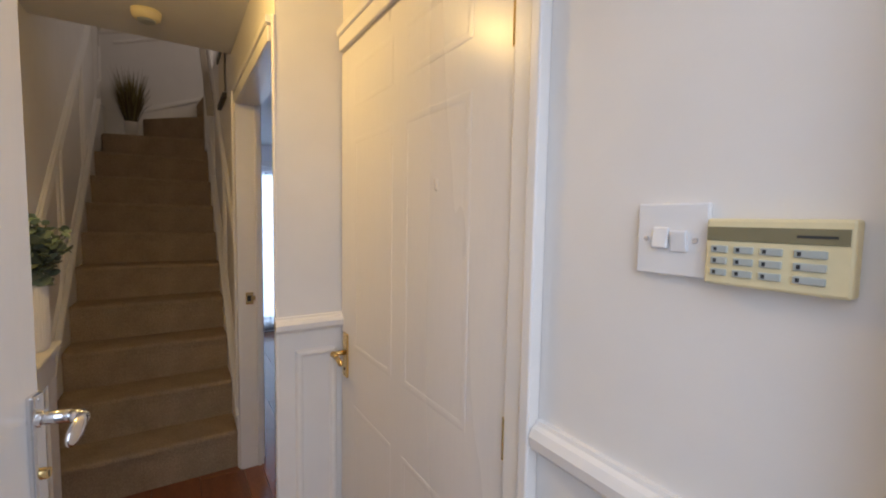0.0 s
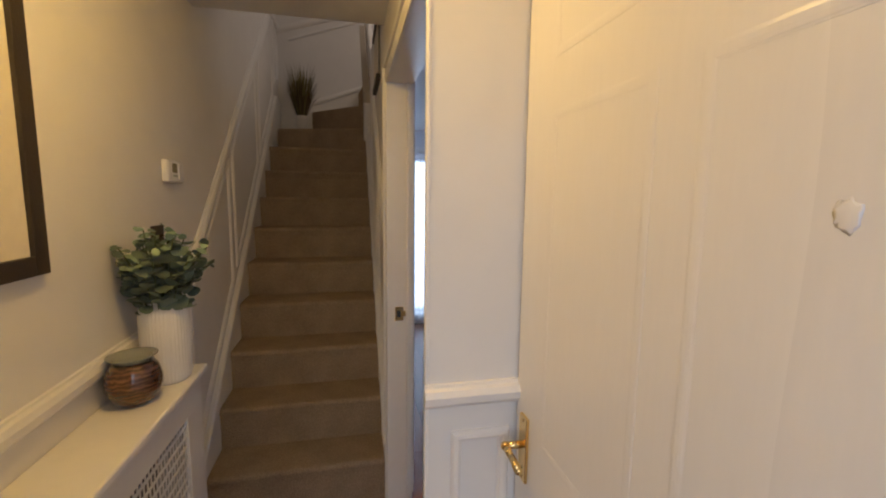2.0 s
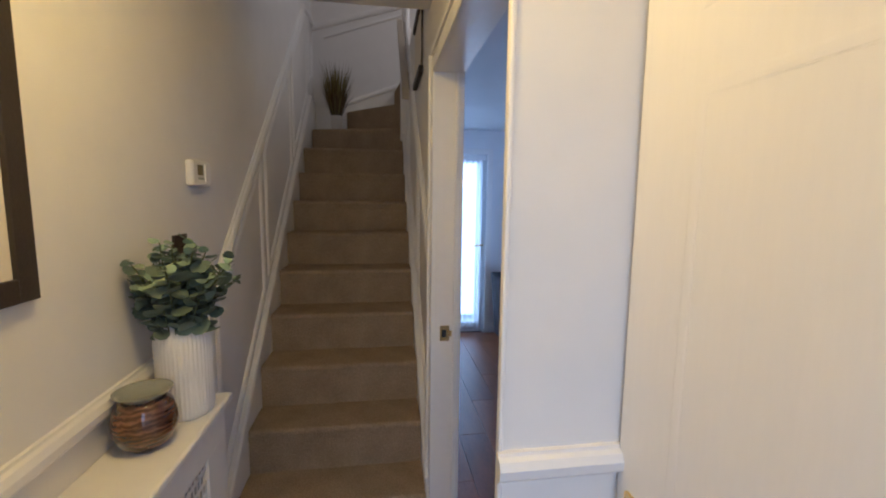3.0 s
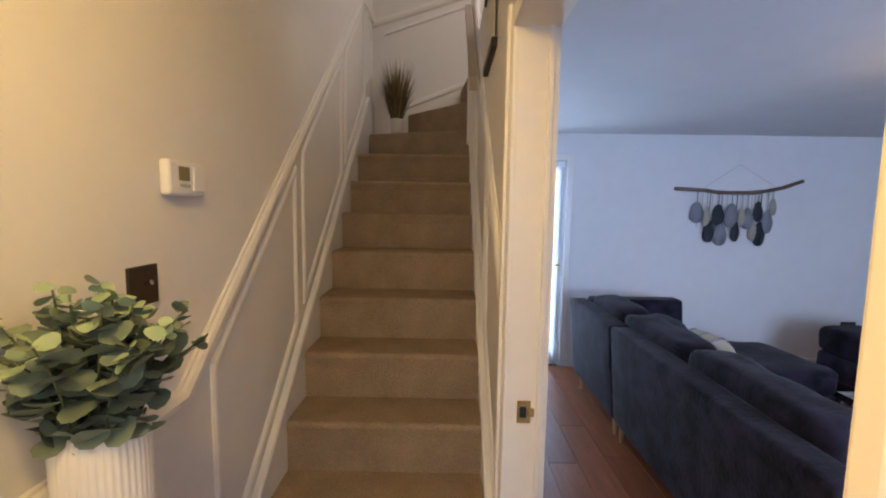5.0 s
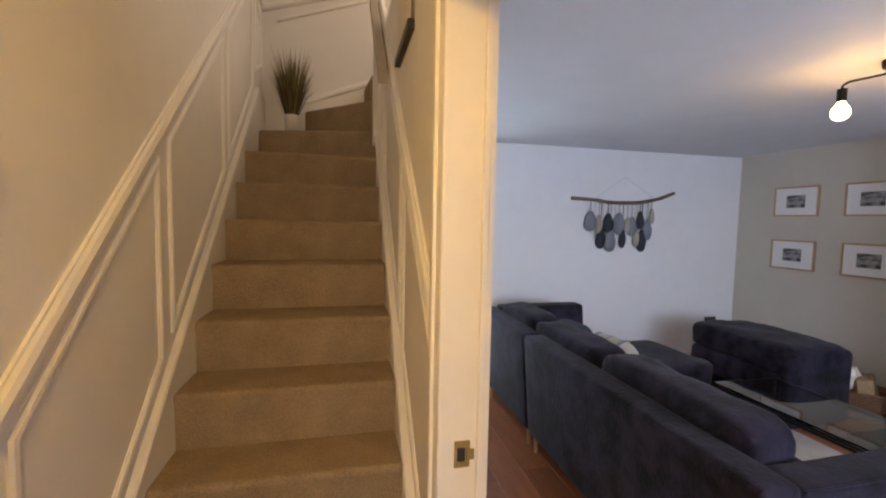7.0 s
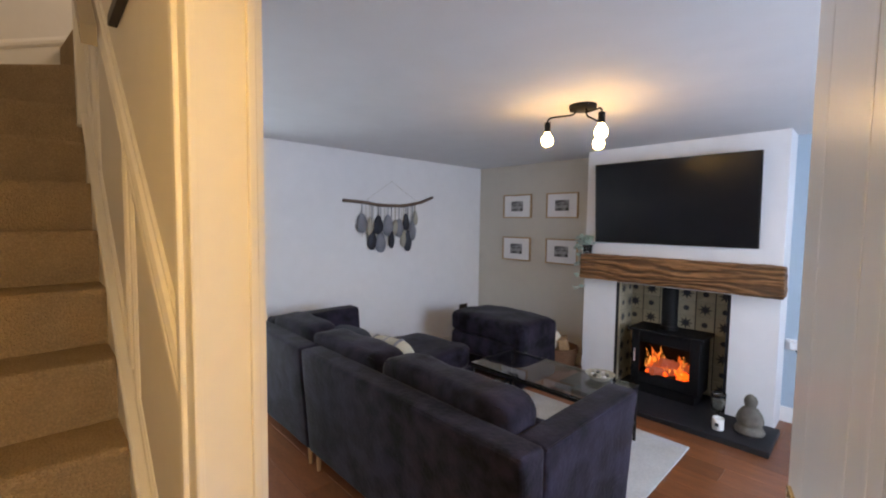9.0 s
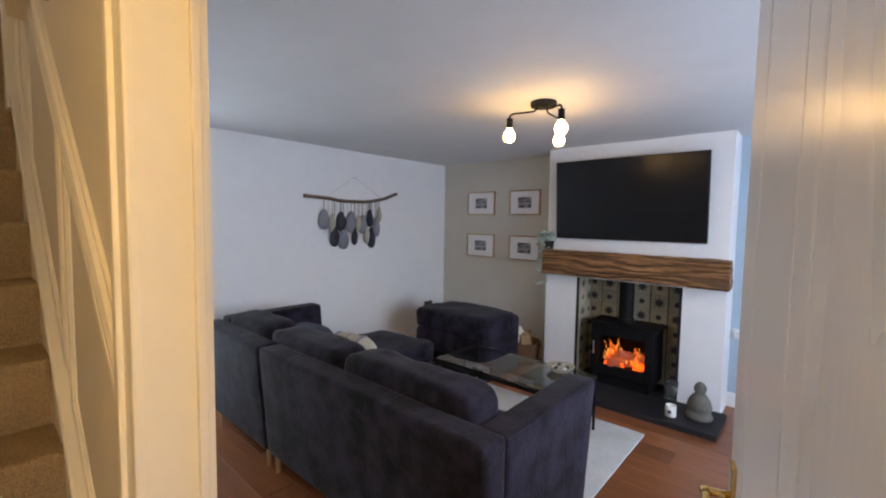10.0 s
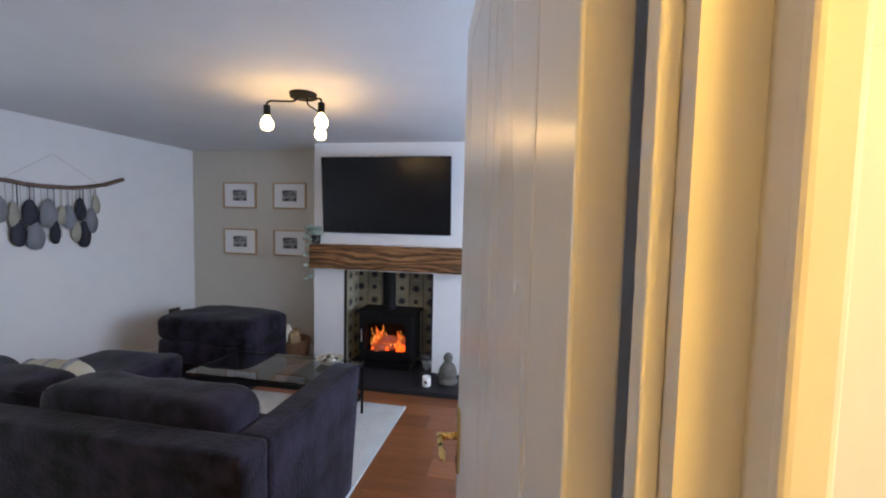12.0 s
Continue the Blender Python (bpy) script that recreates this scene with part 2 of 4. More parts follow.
def lathe(profile, n=32, at=(0, 0, 0), rib=0.0, ribs=0):
    """A turned shape from (radius, height) pairs, with ribs if wanted."""
    bm = bmesh.new()
    rings = []
    for r, z in profile:
        ring = []
        for k in range(n):
            a = 2 * math.pi * k / n
            rr = r * (1 + rib * math.cos(ribs * a))
            ring.append(bm.verts.new((at[0] + rr * math.cos(a), at[1] + rr * math.sin(a), at[2] + z)))
        rings.append(ring)
    for p, q in zip(rings, rings[1:]):
        for k in range(n):
            bm.faces.new((p[k], p[(k + 1) % n], q[(k + 1) % n], q[k]))
    bm.faces.new(list(reversed(rings[0])))
    bm.faces.new(rings[-1])
    bmesh.ops.remove_doubles(bm, verts=bm.verts, dist=1e-5)
    bmesh.ops.recalc_face_normals(bm, faces=bm.faces)
    return bm


def prism(poly, axis, a, b):
    """A polygon pulled along x, y or z from a to b."""
    bm = bmesh.new()

    def p(u, v, w):
        return {"x": (w, u, v), "y": (u, w, v), "z": (u, v, w)}[axis]

    lo = [bm.verts.new(p(u, v, a)) for u, v in poly]
    hi = [bm.verts.new(p(u, v, b)) for u, v in poly]
    bm.faces.new(lo)
    bm.faces.new(list(reversed(hi)))
    n = len(poly)
    for k in range(n):
        bm.faces.new((lo[k], hi[k], hi[(k + 1) % n], lo[(k + 1) % n]))
    bmesh.ops.recalc_face_normals(bm, faces=bm.faces)
    return bm


def tube(points, r, n=8):
    bm = bmesh.new()
    for a, b in zip(points, points[1:]):
        cyl(bm, a, b, r, n=n)
    return bm


def soft(ob, levels=2, width=0.02, lumps=0.0):
    """Upholstered softness: rounded edges and slight lumps."""
    bv = ob.modifiers.new("round", "BEVEL")
    bv.width, bv.segments, bv.limit_method = width, 4, "ANGLE"
    if lumps:
        sd = ob.modifiers.new("fine", "SUBSURF")
        sd.levels = sd.render_levels = levels
        sd.subdivision_type = "SIMPLE"
        tex = bpy.data.textures.new("lumps", "CLOUDS")
        tex.noise_scale = 0.22
        dp = ob.modifiers.new("lumps", "DISPLACE")
        dp.texture, dp.strength, dp.mid_level, dp.texture_coords = tex, lumps, 0.5, "GLOBAL"
    for p in ob.data.polygons:
        p.use_smooth = True
    return ob


def pillow(x0, x1, y0, y1, z0, z1, n=5.0, lumps=0.012, seed=0.0):
    """A plump cushion: a box rounded towards a superellipsoid, with soft dents."""
    bm = bmesh.new()
    bmesh.ops.create_cube(bm, size=2)
    bmesh.ops.subdivide_edges(bm, edges=bm.edges, cuts=13, use_grid_fill=True)
    c = Vector(((x0 + x1) / 2, (y0 + y1) / 2, (z0 + z1) / 2))
    h = Vector(((x1 - x0) / 2, (y1 - y0) / 2, (z1 - z0) / 2))
    for v in bm.verts:
        p = v.co
        m = max(abs(p.x), abs(p.y), abs(p.z))
        k = m / (abs(p.x) ** n + abs(p.y) ** n + abs(p.z) ** n) ** (1 / n)
        q = Vector((p.x * h.x, p.y * h.y, p.z * h.z)) * k
        d = Vector((p.x / h.x, p.y / h.y, p.z / h.z)).normalized()
        w = c + q
        v.co = w + d * lumps * (noise.noise(w * 5 + Vector((seed, 0, 0))) + 0.5 * noise.noise(w * 13))
    return bm


def strip(poly, width, depth, side):
    """A moulding along a path on a wall: (position, points as (y, z)); half-round in section."""
    x, pts = poly
    bm = bmesh.new()
    sec = [(-0.5, 0), (-0.5, 0.45), (-0.28, 0.9), (0.05, 1), (0.3, 0.75), (0.38, 0.4), (0.5, 0.35), (0.5, 0)]
    rings = []
    closed = pts[0] == pts[-1] and len(pts) > 2
    core = pts[:-1] if closed else pts
    k = len(core)
    for i, p in enumerate(core):
        prev = core[i - 1] if (closed or i > 0) else None
        nxt = core[(i + 1) % k] if (closed or i < k - 1) else None
        d1 = (Vector(p) - Vector(prev)).normalized() if prev else None
        d2 = (Vector(nxt) - Vector(p)).normalized() if nxt else None
        d1 = d1 or d2
        d2 = d2 or d1
        n1, n2 = Vector((-d1.y, d1.x)), Vector((-d2.y, d2.x))
        mit = (n1 + n2).normalized()
        mit = mit / max(mit.dot(n1), 0.3)
        rings.append([bm.verts.new((x + side * depth * h, p[0] + mit.x * width * u, p[1] + mit.y * width * u)) for u, h in sec])
    pairs = list(zip(rings, rings[1:])) + ([(rings[-1], rings[0])] if closed else [])
    for a, b in pairs:
        for j in range(len(sec) - 1):
            bm.faces.new((a[j], a[j + 1], b[j + 1], b[j]))
    if not closed:
        bm.faces.new(rings[0])
        bm.faces.new(rings[-1])
    bmesh.ops.recalc_face_normals(bm, faces=bm.faces)
    return bm


def setting(name, bm, material, label, category="wall"):
    return tagged(part(name, bm, material), label, category, kind="structure")


# ---- setting ----
XL, XR, XS, XJ = -0.57, 0.28, 0.51, 0.371   # hall left, doorway wall, front-hall right wall, living side of the doorway wall
YS, YF, YB, YM = 1.505, 0.08, 5.12, 5.35   # stub face, front wall, stair back wall, living far wall
HC, LC, UC = 2.33, 2.24, 4.9               # ceilings: hall, living, upstairs
D0, D1, DT = 1.545, 2.475, 1.99            # living doorway
G, R, Y1 = 0.236, 0.212, 2.525             # stairs: going, rise, first riser

setting("ground", B(-40, 40, -60, -0.22, -0.3, -0.12), PAVING, "grey outdoor paving in front of the house", "ground")
setting("floor", B(XL - 0.15, 4.6, -0.2, 5.5, -0.1, -0.022), SUBFLOOR, "dark base under the wooden floorboards", "floor")
setting("wall_west", B(XL - 0.15, XL, -0.2, YB + 0.15, -0.1, UC), WALL, "off-white painted hall and stair wall")
bm = B(XL, -0.49, -0.2, YF, -0.1, HC)
box(bm, 0.46, XS + 0.1, -0.2, YF, -0.1, HC)
box(bm, -0.49, 0.46, -0.2, YF, 2.05, HC)
setting("wall_front_hall", bm, WALL, "off-white wall around the open front door")
bm = B(XS, XS + 0.1, YF, 0.575, -0.02, HC)
box(bm, XS, XS + 0.1, 0.575, YS, 1.99, HC)
setting("wall_keypad", bm, WALL, "off-white painted hall wall with switch and keypad")
bm = B(XR, 1.05, YS, D0 - 0.03, -0.02, HC)
setting("wall_stub", bm, WALL, "short off-white wall beside the living room doorway")
bm = B(XR, XJ, D1 + 0.03, YM, -0.02, LC)
box(bm, XR, XJ, D0 - 0.03, D1 + 0.03, DT + 0.03, LC)
box(bm, XR, XJ, YS, 4.45, LC, 2.62)
setting("wall_stair_east", bm, WALL, "off-white stair wall with living room doorway")
setting("wall_landing_east", B(XR, XJ, 2.6, 3.35, 2.62, UC), WALL, "plain off-white landing wall")
bm = B(XL - 0.15, XR, YB, YB + 0.1, 1.9, UC)
box(bm, XR, 1.9, YB, YB + 0.1, LC + 0.065, UC)
setting("wall_stair_back", bm, WALL, "off-white wall at the stair turn")
setting("ceiling_hall", B(XL, XS + 0.1, YF, 2.76, HC, 2.62), CEIL, "white painted hall ceiling", "ceiling")
setting("wall_landing_south", B(XL, 1.9, 2.6, 2.76, 2.62, UC), WALL, "plain off-white landing wall")
bm = B(1.75, 1.9, 2.76, 3.5, 2.62, UC)
box(bm, 1.75, 1.9, 4.5, YB, 2.62, UC)
box(bm, 1.75, 1.9, 3.5, 4.5, 2.62, 3.5)
box(bm, 1.75, 1.9, 3.5, 4.5, 4.5, UC)
setting("wall_landing_window", bm, WALL, "landing wall with a window opening")
setting("landing_floor", B(XJ, 1.75, 2.76, 4.45, 2.62, 2.75), CARPET, "carpeted upper landing", "floor")
setting("ceiling_upstairs", B(XL - 0.15, 1.9, 2.6, YB + 0.1, UC, UC + 0.1), CEIL, "white upstairs ceiling", "ceiling")
setting("ceiling_living", B(XJ, 4.6, YF, YM, LC, LC + 0.06), CEIL, "white slightly uneven living room ceiling", "ceiling")
bm = B(XS + 0.1, 1.3, -0.15, YF, -0.1, LC)
box(bm, 3.3, 4.6, -0.15, YF, -0.1, LC)
box(bm, 1.3, 3.3, -0.15, YF, -0.1, 0.75)
box(bm, 1.3, 3.3, -0.15, YF, 2.0, LC)
setting("wall_living_front", bm, LIVWALL, "white living room wall with the front window")
setting("wall_cupboard", B(1.05, 1.1, YF, D0 - 0.03, -0.02, LC), LIVWALL, "white wall of the hall cupboard")
# this wall's blue is daylight and shade put into the base colour
setting("wall_living_alcove", B(4.29, 4.6, YF, 2.9, -0.1, LC), BLUELIT, "alcove wall beside the chimney breast, dim blue daylight put into its colour")
setting("wall_living_east", B(4.29, 4.6, 2.9, YM + 0.15, -0.1, LC), TAUPE, "taupe painted alcove wall")
bm = B(1.22, 4.29, YM, YM + 0.15, -0.1, LC)
box(bm, XR, 0.46, YM, YM + 0.15, -0.1, LC)
box(bm, 0.46, 1.22, YM, YM + 0.15, 1.99, LC)
setting("wall_living_far", bm, LIVWALL, "white living room wall with a garden door")
setting("wall_living_west", B(XJ, XJ + 0.012, 2.55, YM, -0.02, LC), LIVWALL, "white living room wall beside the doorway")

# chimney breast with its opening
breast = thing("chimney_breast", "white rendered chimney breast around the fireplace", "chimney breast", kind="structure")
part("pier", B(3.97, 4.29, 2.145, 2.45, -0.02, LC), LIVWALL, breast)
part("pier", B(3.97, 4.29, 3.36, 3.68, -0.02, LC), LIVWALL, breast)
part("overmantel", B(3.97, 4.29, 2.45, 3.36, 1.0, LC), LIVWALL, breast)
setting("fireplace_recess", B(4.27, 4.288, 2.45, 3.36, 0.0, 1.0), SOOT, "dark back of the fireplace recess")


def baseboard(name, bm):
    setting(name, bm, WOODPAINT, "white painted skirting board", "baseboard")


baseboard("baseboard_1", B(XL, XL + 0.018, YF, 2.5, 0, 0.14, 0.004))
baseboard("baseboard_2", B(1.27, 4.29, YM - 0.018, YM, 0, 0.12, 0.004))
baseboard("baseboard_3", B(4.272, 4.29, 3.68, YM - 0.02, 0, 0.12, 0.004))
baseboard("baseboard_4", B(4.272, 4.29, YF, 2.145, 0, 0.12, 0.004))
baseboard("baseboard_5", B(XS - 0.018, XS, YF, 0.5, 0, 0.14, 0.004))


# dado rails, strings and panel mouldings
def slope(y, up):
    return R + 0.898 * (y - Y1) + up


def trim(name, bm, label="white painted moulding"):
    return setting(name, bm, WOODPAINT, label, "trim")


UP, PT, PB = 0.985, 0.865, 0.2   # dado rail, top and bottom of the panels, above the pitch line
trim("dado_rail_1", strip((XL, [(0.95, 1.015), (2.36, 1.035), (4.66, 3.08), (4.88, 3.115), (YB, 3.115)]), 0.055, 0.024, 1), "white dado rail rising with the stairs")
trim("dado_rail_2", strip((XR, [(2.56, slope(2.56, UP)), (4.44, slope(4.44, UP))]), 0.055, 0.024, -1), "white dado rail on the stair wall")
trim("dado_rail_3", strip((XS, [(YF, 1.04), (0.5, 1.04)]), 0.055, 0.026, -1), "white dado rail under the keypad")


def strip_x(y, pts, width, depth, side):
    """The same moulding on a wall that runs along x."""
    bm = strip((0, pts), width, depth, 1)
    for v in bm.verts:
        h, u, z = v.co
        v.co = (u, y + side * h, z)
    bmesh.ops.recalc_face_normals(bm, faces=bm.faces)
    return bm


trim("dado_rail_4", strip_x(YS, [(XR - 0.012, 1.03), (XS, 1.03)], 0.055, 0.028, -1), "white dado rail on the short wall")
trim("dado_rail_5", strip_x(YB, [(XL, 3.09), (0.35, 3.375)], 0.06, 0.024, -1), "white dado rail at the stair turn")
trim("panel_moulding_1", strip_x(YB, [(-0.46, 3.01), (0.3, 3.27)], 0.03, 0.014, -1))
trim("panel_moulding_2", strip_x(YB, [(-0.35, 2.38), (0.35, 2.64)], 0.05, 0.02, -1), "white skirting moulding at the stair turn")
trim("panel_moulding_3", strip_x(YS, [(0.35, 0.2), (0.47, 0.2), (0.47, 0.92), (0.35, 0.92), (0.35, 0.2)], 0.028, 0.014, -1))
k = 4
for y0, y1 in ((2.51, 3.18), (3.29, 4.0), (4.11, 4.74)):
    for x, side, lift in ((XL, 1, 0.0), (XR, -1, 0.0)):
        if x == XR and y1 > 4.4:
            y1 = 4.4
        a, b = y0 + (0.1 if x == XR and y0 < 2.6 else 0), y1
        pts = [(a, slope(a, PB)), (b, slope(b, PB)), (b, slope(b, PT)), (a, slope(a, PT)), (a, slope(a, PB))]
        trim("panel_moulding_%d" % k, strip((x, pts), 0.03, 0.013, side))
        k += 1
trim("panel_moulding_20", strip((XL, [(4.84, slope(4.84, 0.25)), (5.06, slope(4.95, 0.25)), (5.06, 2.93), (4.84, slope(4.84, PT - 0.05)), (4.84, slope(4.84, 0.25))]), 0.03, 0.013, 1))
for x0, x1, nm in ((XL, XL + 0.02, "stair_string_1"), (XR - 0.025, XR, "stair_string_2")):
    ye = 4.85 if x0 < 0 else 4.45
    poly = [(2.5, 0), (2.62, 0), (ye, slope(ye, -0.3)), (ye, slope(ye, 0.115)), (2.5, slope(2.5, 0.115))]
    trim(nm, prism(poly, "x", x0, x1), "white painted stair string")
    trim(nm.replace("string", "string_bead"), strip((x1 if x0 < 0 else x0, [(2.5, slope(2.5, 0.105)), (ye, slope(ye, 0.105))]), 0.025, 0.01, 1 if x0 < 0 else -1))
trim("stair_string_3", prism([(4.85, 2.0), (YB, 2.0), (YB, 2.4), (4.85, slope(4.85, 0.115))], "x", XL, XL + 0.02), "white painted stair string")
trim("stair_string_4", prism([(-0.55, 2.1), (0.4, 2.1), (0.4, 2.6), (-0.3, 2.36), (-0.55, 2.36)], "y", YB - 0.02, YB), "white painted stair string")


# ---- stairs ----
def nosed(y, z, depth):
    """Section of one carpeted step: riser, rounded nosing, tread."""
    pts = [(y, z - R)]
    for a in (0, 25, 50, 70, 90):
        t = radians(a)
        pts.append((y + 0.012 - 0.022 * math.cos(t), z - 0.022 + 0.022 * math.sin(t)))
    pts[1:1] = [(y, z - 0.06), (y - 0.006, z - 0.035)]
    pts += [(y + depth, z), (y + depth, z - R)]
    return pts


stairs = thing("staircase", "beige carpeted staircase turning at the top", "stairs", kind="structure")
for k in range(1, 10):
    y = Y1 + (k - 1) * G
    bm = prism(nosed(0, 0, G + (0.0 if k < 9 else 0.05)), "x", XL + 0.02, XR - 0.025)
    ob = part("step", bm, CARPET, stairs)
    ob.location = (0, y, k * R)


def winder(k, a, b, name="step"):
    """A wedge step between two lines that start at the newel."""
    n = (XR - 0.03, 4.6)
    poly = [n, a] + b
    ob = part(name, prism(poly, "z", (k - 1) * R - 0.1 if k < 12 else LC + 0.07, k * R), CARPET, stairs, "wedge-shaped carpeted winder")
    bv = ob.modifiers.new("round", "BEVEL")
    bv.width, bv.segments = 0.02, 3


winder(10, (XL + 0.02, 4.84), [(XL + 0.02, YB - 0.02), (XR - 0.004, YB - 0.02), (XR - 0.004, 4.6)])
winder(11, (-0.26, YB - 0.02), [(XR - 0.003, YB - 0.02), (XR - 0.003, 4.6)])
winder(12, (0.2, YB - 0.02), [(1.1, YB - 0.02), (1.1, 4.6)])
winder(13, (0.62, YB - 0.02), [(1.7, YB - 0.02), (1.7, 4.46), (0.62, 4.46)])

newel = thing("newel_post", "white painted turned newel post at the stair top", "newel post", (XR + 0.0, 4.5, 2.0))
part("base_block", B(-0.045, 0.045, -0.045, 0.045, 0, 0.75, 0.006), WOODPAINT, newel)
part("turned_shaft", lathe([(0.04, 0.75), (0.045, 0.77), (0.03, 0.8), (0.036, 0.86), (0.044, 0.9), (0.032, 0.92), (0.034, 1.2), (0.045, 1.6), (0.03, 1.62), (0.045, 1.65)], 20), WOODPAINT, newel, smooth=True)
part("cap", lathe([(0.05, 1.65), (0.05, 1.7), (0.035, 1.72), (0.05, 1.77), (0.03, 1.82), (0.0, 1.83)], 20), WOODPAINT, newel, smooth=True)
rail = thing("handrail", "grey-beige wooden handrail fixed to the stair wall", "handrail")
a, b = (XR - 0.05, 3.62, slope(3.62, 0.98)), (XR - 0.05, 4.45, slope(4.45, 0.98))
bm = prism([(a[1], a[2] - 0.035), (b[1], b[2] - 0.035), (b[1], b[2] + 0.035), (a[1], a[2] + 0.035)], "x", XR - 0.075, XR - 0.03)
part("rail", bm, mat("grey_beige_wood", (0.42, 0.36, 0.28), 0.5, stretch=(4, 0.5, 4)), rail)
part("bracket", C((XR - 0.05, 3.9, slope(3.9, 0.95)), (XR, 3.9, slope(3.9, 0.92)), 0.01), BRASS, rail)

scroll = thing("hanging_scroll", "paper wall hanging between two dark wooden bars", "wall hanging", (XR - 0.012, 3.2, 2.14))
part("bottom_bar", B(-0.012, 0.012, -0.19, 0.19, 0, 0.035, 0.003), FRAMEDK, scroll)
part("top_bar", B(-0.012, 0.012, -0.19, 0.19, 0.31, 0.345, 0.003), FRAMEDK, scroll)
part("paper", B(-0.0015, 0.0015, -0.18, 0.18, 0.03, 0.32), MAT_CARD, scroll)


# ---- doors ----
def architrave(name, x, side, y0, y1, top, w=0.07, left=True, right=True):
    """Moulded casing round a doorway in a wall that runs along y."""
    ob = thing(name, "white painted moulded door casing", "door frame", kind="structure")
    d = side * 0.018
    xa, xb = min(x, x + d), max(x, x + d)
    if left:
        part("casing", B(xa, xb, y0 - w, y0, 0, top + w, 0.005), WOODPAINT, ob)
        part("casing_bead", B(min(x, x + d * 1.5), max(x, x + d * 1.5), y0 - w - 0.003, y0 - w * 0.7, 0, top + w + 0.003, 0.004), WOODPAINT, ob)
    if right:
        part("casing", B(xa, xb, y1, y1 + w, 0, top + w, 0.005), WOODPAINT, ob)
        part("casing_bead", B(min(x, x + d * 1.5), max(x, x + d * 1.5), y1 + w * 0.7, y1 + w + 0.003, 0, top + w + 0.003, 0.004), WOODPAINT, ob)
    part("head_casing", B(xa, xb, y0, y1, top, top + w, 0.005), WOODPAINT, ob)
    part("head_bead", B(min(x, x + d * 1.5), max(x, x + d * 1.5), y0 - 0.02, y1, top + w * 0.7, top + w + 0.003, 0.004), WOODPAINT, ob)
    return ob


architrave("door_casing_1", XR, -1, D0, D1, DT, w=0.075, left=False)
cr = thing("door_casing_5", "white painted rounded corner bead by the doorway", "door frame", kind="structure")
part("corner_bead", B(XR - 0.01, XR, YS - 0.004, YS + 0.016, 0, DT + 0.075, 0.004, 3), WOODPAINT, cr)
architrave("door_casing_2", XJ + 0.012, 1, D0, D1 + 0.06, DT + 0.032, left=False)
c3 = architrave("door_casing_3", XS, -1, 0.575, YS - 0.005, 1.99, right=False)
lining = thing("door_lining", "white painted door lining with a brass strike plate", "door frame", kind="structure")
part("jamb", B(XR - 0.004, XJ + 0.014, D1, D1 + 0.028, 0, DT + 0.03), WOODPAINT, lining)
part("jamb", B(XR + 0.03, 0.399, D0 - 0.03, D0, 0, DT + 0.03), WOODPAINT, lining)
part("head", B(XR - 0.004, XJ + 0.014, D0, D1, DT, DT + 0.03), WOODPAINT, lining)
part("stop", B(XR + 0.075, XR + 0.09, D1 - 0.012, D1, 0, DT, 0.002), WOODPAINT, lining)
part("stop", B(XR + 0.05, XR + 0.075, D0, D0 + 0.012, 0, DT, 0.002), WOODPAINT, lining)
part("strike_plate", B(XR + 0.022, XR + 0.06, D1 - 0.003, D1, 0.925, 0.99, 0.001), BRASS, lining, "worn brass strike plate")
part("strike_box", B(XR + 0.03, XR + 0.048, D1 - 0.006, D1 - 0.0025, 0.942, 0.972), INK, lining)
part("strike_lip", B(XR + 0.052, XR + 0.07, D1 - 0.007, D1 - 0.002, 0.945, 0.97, 0.001), BRASS, lining)


def lever(parent, material, x, z, face, toward, reach=0.05, grip=0.1, fat=0.0095):
    """A lever handle on a backplate: x along the leaf, face the sign of the leaf's side."""
    h = part("handle", B(x - 0.02, x + 0.02, 0 if face > 0 else -0.008, 0.008 if face > 0 else 0, z - 0.09, z + 0.07, 0.002, m=None), material, parent)
    y = face * reach
    bm = C((x, 0, z), (x, y, z), 0.009)
    cyl(bm, (x, y, z), (x + toward * grip / 2, y, z - 0.002), 0.0085, 0.0075)
    cyl(bm, (x + toward * grip / 2, y, z - 0.002), (x + toward * grip, y * 0.95, z - 0.012), 0.0075, fat)
    bmesh.ops.create_uvsphere(bm, u_segments=10, v_segments=6, radius=fat, matrix=Matrix.Translation((x + toward * grip, y * 0.95, z - 0.012)))
    bmesh.ops.create_uvsphere(bm, u_segments=10, v_segments=6, radius=0.011, matrix=Matrix.Translation((x, y, z)))
    part("lever", bm, material, h, smooth=True)
    part("keyhole", C((x, face * 0.0085, z - 0.06), (x, face * 0.0095, z - 0.06), 0.005), INK, h)
    for zz in (z - 0.08, z + 0.06):
        part("screw", C((x, face * 0.0085, zz), (x, face * 0.0097, zz), 0.004), material, h)
    return h


